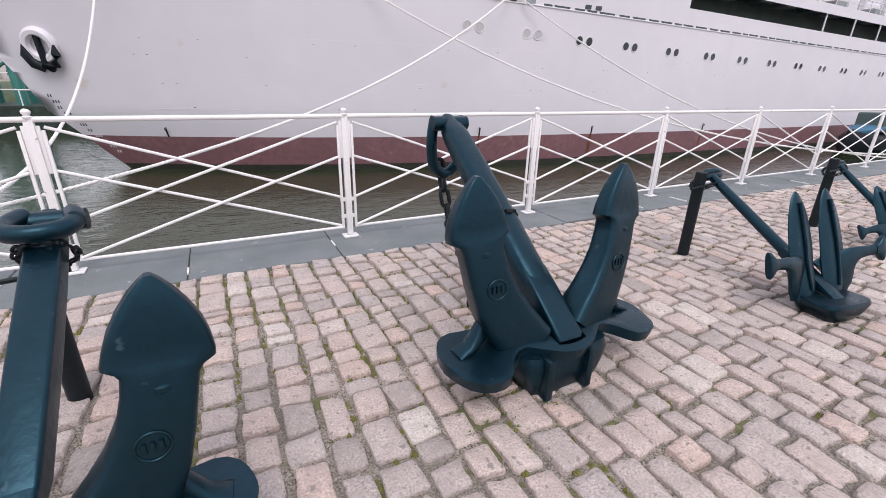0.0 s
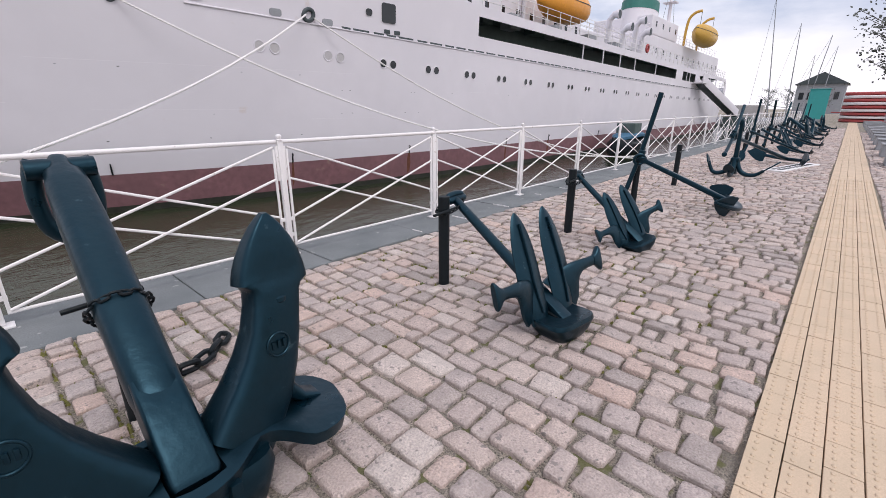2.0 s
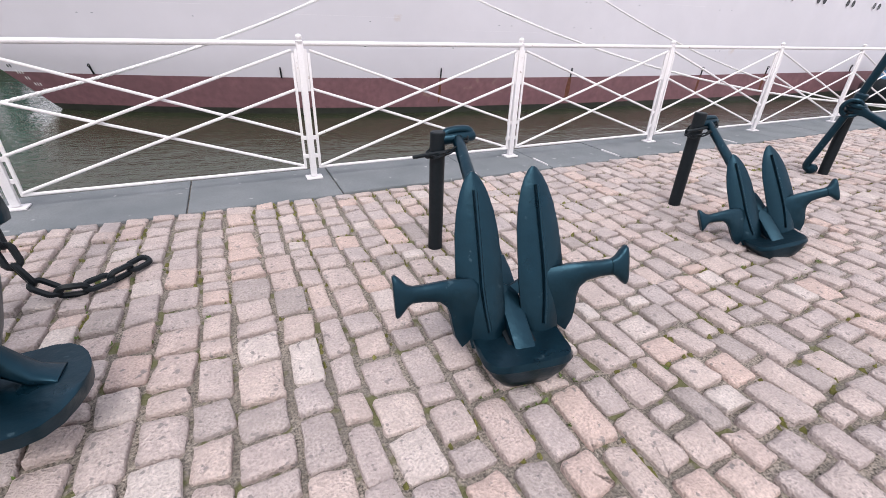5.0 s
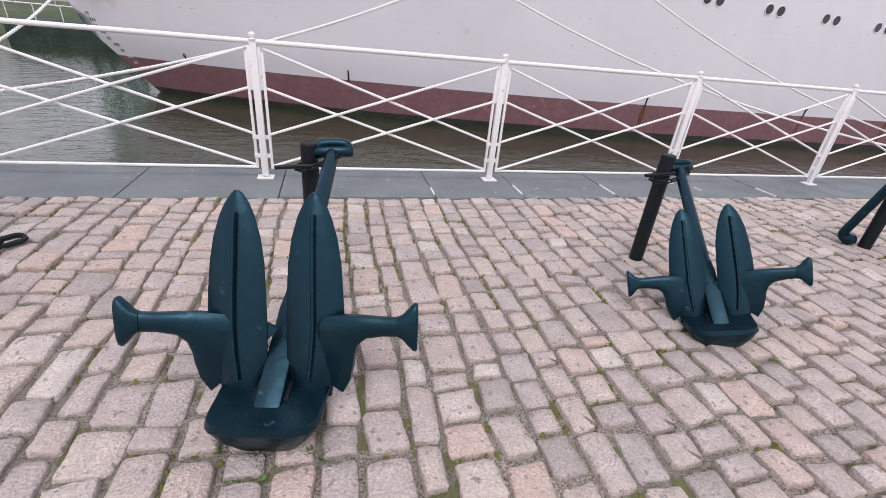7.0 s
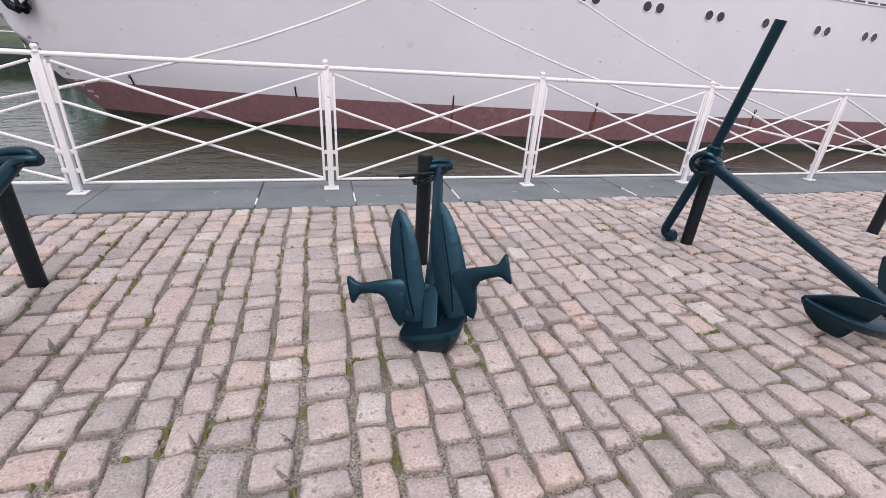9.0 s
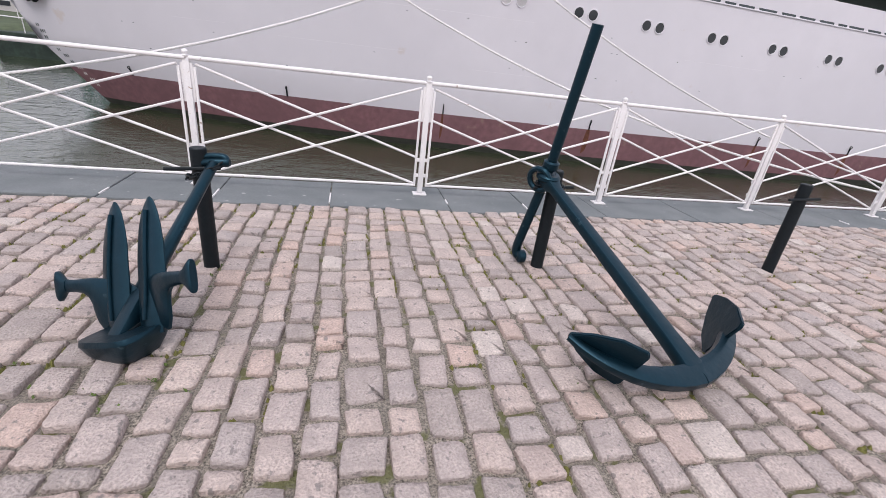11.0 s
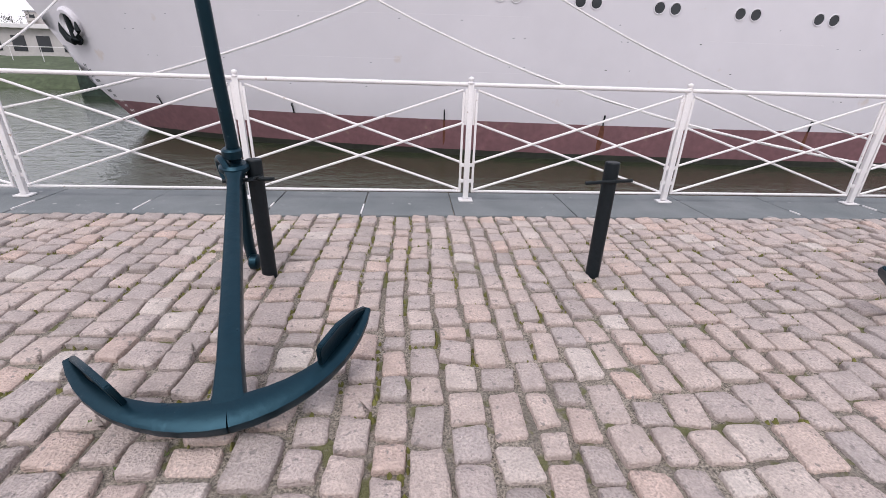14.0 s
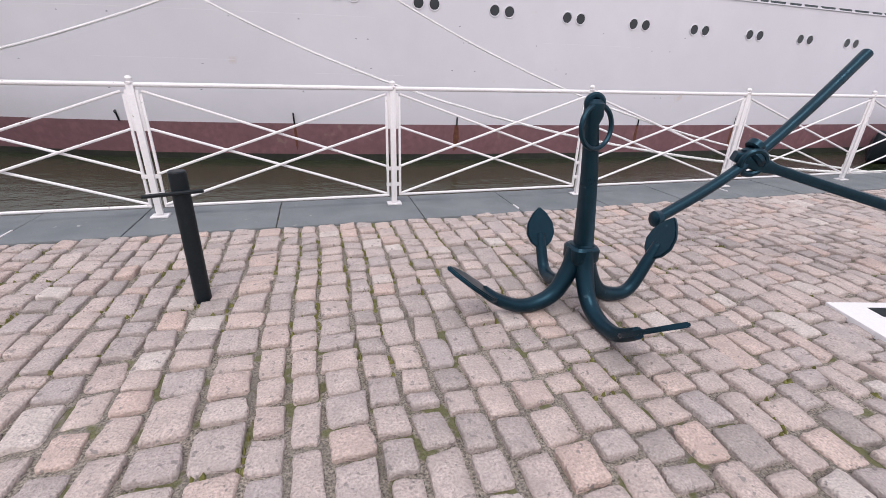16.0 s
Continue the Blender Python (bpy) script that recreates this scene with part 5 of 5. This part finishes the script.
part("cabin", box(-1.2, 0.6, -0.7, 0.7, 1.3, 2.3, bevel=0.08), M_DECK, bb, smooth=False)

# ---- beyond the bow: far bank, pontoon with green crane, houses ----
pt = thing("pontoon", "dark mossy pontoon with a green crane on legs", "pontoon", pose(-9.5, 36.0, WATER))
part("body", box(-6.5, 6.5, -2.5, 2.5, -0.6, 1.55, bevel=0.08), M_MOSSWALL, pt, smooth=False)
for x, y in ((-2.2, -1.3), (-0.2, -1.3), (-2.2, 1.3), (-0.2, 1.3)):
    part("crane_leg", tube(((x, y, 1.5), (x * 0.7 - 0.3, y * 0.5, 9)), 0.32, 8), M_GREEN, pt, "green crane leg")
part("crane_cab", box(-2.6, 0.6, -1.4, 1.4, 8.6, 11.5, bevel=0.1), M_GREEN, pt, "green crane cab", smooth=False)
part("jib", tube(((-1, 0, 11), (-14, 2, 26)), [0.5, 0.2], 6), M_GREEN, pt, "green crane jib")
for z in (3, 5, 7):
    part("brace", tube(((-2.1 + 0.06 * z, -1.25 + 0.05 * z, z), (-0.25, -1.25 + 0.05 * z, z + 1.4)), 0.09, 6), M_GREEN, pt)
part("deck_rail", tube(((-6.3, -2.3, 2.5), (6.3, -2.3, 2.5)), 0.04, 6), M_FENCE, pt)
for i in range(9):
    part("rail_post", tube(((-6.2 + 1.55 * i, -2.3, 1.5), (-6.2 + 1.55 * i, -2.3, 2.5)), 0.035, 6), M_FENCE, pt)

bank = bmesh.new()
prof = ((40, -2.5), (41, -1.3), (44, -0.4), (49, 0.4), (70, 0.4))
last = None
for i in range(46):
    x = -150 + 5.0 * i
    row = [bank.verts.new((x, y + 0.8 * math.sin(0.37 * i + y), z + 0.25 * math.sin(1.7 * i + y))) for y, z in prof]
    if last:
        for a_, b_, c_, d_ in zip(last, row, row[1:], last[1:]):
            bank.faces.new((a_, b_, c_, d_))
    last = row
solid("far_bank", bank, M_GRASS, "grassy stone bank across the water", "bank", "structure")
rw = thing("bank_railing", "thin grey railing along the far bank", "railing")
part("rail", tube(((-100, 47, 1.5), (20, 47, 1.5)), 0.04, 5), M_FENCE, rw)
for i in range(40):
    part("rail_post", tube(((-100 + 3 * i, 47, 0.1), (-100 + 3 * i, 47, 1.5)), 0.03, 5), M_FENCE, rw)


def block(x, y, w, d, storeys, bays, label, turn=0):
    """A block of flats with a grid of windows and a flat roof edge."""
    t = thing("apartment_block", label, "building", pose(x, y, 0, 0, 0, turn), "houses across the water")
    h = 2.9 * storeys + 0.6
    part("wall", box(-w / 2, w / 2, -d / 2, d / 2, 0, h), M_FACADE, t, smooth=False)
    part("roof", box(-w / 2 - 0.3, w / 2 + 0.3, -d / 2 - 0.3, d / 2 + 0.3, h, h + 0.4), M_CONC, t, smooth=False)
    wm = finish("window", box(-0.75, 0.75, -0.06, 0.04, -0.8, 0.8), M_GLASS, False)
    fm = finish("window_sill", box(-0.85, 0.85, -0.16, 0.0, -0.95, -0.82), M_FENCE, False)
    for s in range(storeys):
        for b in range(bays):
            ob = new("window", wm)
            ob.parent = t
            ob.matrix_local = pose(-w / 2 + w * (b + 0.5) / bays, -d / 2, 1.9 + 2.9 * s)
            o2 = new("window_sill", fm)
            o2.parent = ob
            if (b + s) % 3 == 0:
                part("balcony", box(-w / 2 + w * (b + 0.5) / bays - 1.2, -w / 2 + w * (b + 0.5) / bays + 1.2, -d / 2 - 1.0, -d / 2, 0.7 + 2.9 * s, 1.7 + 2.9 * s), M_FACADE, t, smooth=False)


block(-92, 170, 46, 12, 4, 13, "pale four-storey apartment block across the water", 8)
block(-160, 165, 40, 12, 5, 11, "pale five-storey apartment block across the water", 12)
block(-42, 188, 30, 12, 4, 9, "pale apartment block across the water")
hl = thing("quay_hall", "low white hall with a flat roof on the far bank", "building", pose(-40, 62, 0))
part("wall", box(-16, 12, -3, 3, 0, 3.6), M_FACADE, hl, smooth=False)
part("roof", box(-17, 13, -3.6, 3.6, 3.6, 4.1, bevel=0.05), M_FENCE, hl, smooth=False)
for i in range(9):
    part("window", box(-15 + 3 * i, -13.4 + 3 * i, -3.05, -2.98, 1.0, 2.8), M_GLASS, hl, smooth=False)
for x, y, h, sd in ((-110, 150, 11, 21), (-150, 140, 12, 22), (-76, 150, 10, 23), (-200, 150, 13, 24)):
    tree(x, y, h, sd, 0.5)

# ---- weeds in the joints and grime under the anchors ----
rnd = random.Random(31)
M_WEED = material("small weeds", (0.10, 0.15, 0.03), 0.8, spread=0.4, grain=40, patch=9, bump=0)
for cx, cy, n in ((2.3, -2.55, 60), (4.58, -2.95, 46), (6.72, -2.68, 26), (4.66, -1.72, 20), (9.1, -3.0, 22), (3.0, -2.0, 18), (2.8, -1.5, 14), (6.9, -1.8, 10), (13.0, -2.6, 22)):
    w = bmesh.new()
    for i in range(n):
        x, y = cx + rnd.gauss(0, 0.17), cy + rnd.gauss(0, 0.10)
        for j in range(5):
            an, ln = rnd.uniform(0, 6.28), rnd.uniform(0.008, 0.026)
            p = Vector((x, y, -0.012))
            d = Vector((math.cos(an), math.sin(an), rnd.uniform(0.3, 1.2))).normalized() * ln
            u = Vector((-math.sin(an), math.cos(an), 0)) * 0.005
            w.faces.new([w.verts.new(p), w.verts.new(p + d * 0.6 + u), w.verts.new(p + d), w.verts.new(p + d * 0.6 - u)])
    solid("weeds", w, M_WEED, "small green weeds growing in the joints", "weeds", "stuff", smooth=False)

# ---- granite setts ----


def sett_variants(n=24):
    """Unit setts with uneven outlines and a worn, domed top, as vertices and faces."""
    rng = np.random.default_rng(7)
    made = []
    for _ in range(n):
        edge = [(-.5, -.41), (-.46, -.47), (-.41, -.5), (-.2, -.5), (0, -.5), (.2, -.5), (.41, -.5), (.46, -.47), (.5, -.41), (.5, -.2), (.5, 0), (.5, .2)]
        base = np.array(edge + [(-x, -y) for x, y in edge])
        k = len(base)
        rough = rng.normal(0, 0.042, base.shape)
        base = base * rng.uniform(0.97, 1.02) + (rough + np.roll(rough, 1, 0) + np.roll(rough, -1, 0)) / 3 + base[:, ::-1] * rng.normal(0, 0.035, 2)
        lift = rng.normal(0, 0.0032, k)
        lift = (lift + np.roll(lift, 1) + np.roll(lift, -1)) / 3
        tilt = rng.normal(0, 0.007, 2)
        rings = [np.c_[base * 1.0, np.full(k, -0.06)], np.c_[base * 1.0, -0.010 + lift], np.c_[base * 0.972, -0.002 + lift + base @ tilt], np.c_[base * 0.92, 0.002 + lift * 0.6 + base @ tilt], np.c_[base * 0.5, 0.004 + rng.normal(0, 0.0003, k) + base @ tilt * 0.6]]
        v = np.vstack(rings + [[[0, 0, 0.005 + rng.normal(0, 0.002)]]])
        f = [(r * k + i, r * k + (i + 1) % k, (r + 1) * k + (i + 1) % k, (r + 1) * k + i) for r in range(4) for i in range(k)]
        f += [(4 * k + i, 4 * k + (i + 1) % k, 5 * k) for i in range(k)]
        made.append((v, f))
    return made


SETTS = sett_variants()
SETT_MESH = []
for v, f in SETTS:
    me = bpy.data.meshes.new("sett")
    me.from_pydata(v.tolist(), [], f)
    me.materials.append(M_COBBLE)
    me.shade_smooth()
    SETT_MESH.append(me)

pavement = tagged(thing("pavement", "worn pinkish grey granite setts with mossy sandy joints", "paving"), kind="structure")
rng = np.random.default_rng(21)
pieces = []


def lay(x0, x1, y0, y1):
    """Columns of setts that run away from the water, with uneven lengths."""
    x = x0
    while x < x1:
        w = float(np.clip(rng.normal(0.158, 0.02), 0.12, 0.20))
        y = y1 - float(rng.uniform(0, 0.12))
        first_row = True
        while y > y0 + 0.05:
            ln = float(np.clip(rng.normal(0.185 if y < -1.6 else 0.155, 0.044), 0.10, 0.29))
            if first_row:
                ln, first_row = y1 - y + 0.06, False
                y = y1
                if ln < 0.08:
                    ln += 0.12
            ln = min(ln, y - y0)
            pieces.append((x + w / 2 + 0.012 * math.sin(3.1 * y + 0.4 * x), y - ln / 2 + 0.02 * math.sin(0.9 * x), w - float(rng.uniform(0.012, 0.036)), ln - float(rng.uniform(0.012, 0.036)), float(rng.normal(0, 0.0055)), float(rng.normal(0, 0.04)), int(rng.integers(len(SETTS)))))
            y -= ln
        x += w


lay(-4.0, 46.0, -3.85, -0.505)
lay(-4.0, 40.0, -8.0, -4.515)
near = [i for i, p in enumerate(pieces) if -3.7 < p[1] < -2.2 and 4.2 < p[0] < 10.2]
near = set(near[::max(1, len(near) // 300)][:300])
vs, fs, count = [], [], 0
for i, (x, y, w, ln, z, r, kind) in enumerate(pieces):
    if i in near:
        ob = new("sett", SETT_MESH[kind])
        ob.parent = pavement
        ob.matrix_world = Matrix.LocRotScale((x, y, z), Euler((0, 0, r)), (w, ln, 1))
        continue
    v, f = SETTS[kind]
    c, s = math.cos(r), math.sin(r)
    q = v * (w, ln, 1)
    vs.append(np.c_[q[:, 0] * c - q[:, 1] * s + x, q[:, 0] * s + q[:, 1] * c + y, q[:, 2] + z])
    fs += [tuple(count + k for k in t) for t in f]
    count += len(v)
me = bpy.data.meshes.new("setts")
me.from_pydata(np.vstack(vs).tolist(), [], fs)
me.materials.append(M_COBBLE)
me.shade_smooth()
rest = new("setts", me)
rest.parent = pavement
tagged(rest, kind="stuff")

# moss in the joints, thickest towards the kerb
rnd = random.Random(77)
vs, fs = [], []
for x, y, w, ln, z, r, kind in pieces:
    if not (-3.4 < y < -0.5 and -2 < x < 15):
        continue
    if rnd.random() > (0.6 if y > -2.0 else 0.2) * (0.35 + 0.65 * (0.5 + 0.5 * math.sin(1.7 * x + 0.6 * y))):
        continue
    for k in range(rnd.randint(4, 9)):
        cx, cy = x + w / 2 + 0.009 + rnd.gauss(0, 0.006), y + rnd.uniform(-0.6, 0.6) * ln
        if k % 3 == 2:
            cx, cy = x + rnd.uniform(-0.5, 0.5) * w, y - ln / 2 - 0.009 + rnd.gauss(0, 0.005)
        a, b = rnd.uniform(0.006, 0.014), rnd.uniform(0.008, 0.026)
        n0 = len(vs)
        for q in range(7):
            t = 2 * math.pi * q / 7
            f = rnd.uniform(0.7, 1.2)
            vs.append((cx + a * f * math.cos(t), cy + b * f * math.sin(t), -0.0225))
        vs.append((cx, cy, rnd.uniform(-0.008, 0.002)))
        fs += [(n0 + q, n0 + (q + 1) % 7, n0 + 7) for q in range(7)]
me = bpy.data.meshes.new("moss")
me.from_pydata(vs, [], fs)
me.materials.append(M_MOSS)
tagged(new("moss", me), "yellow-green moss growing in the paving joints", "moss", "", "stuff")
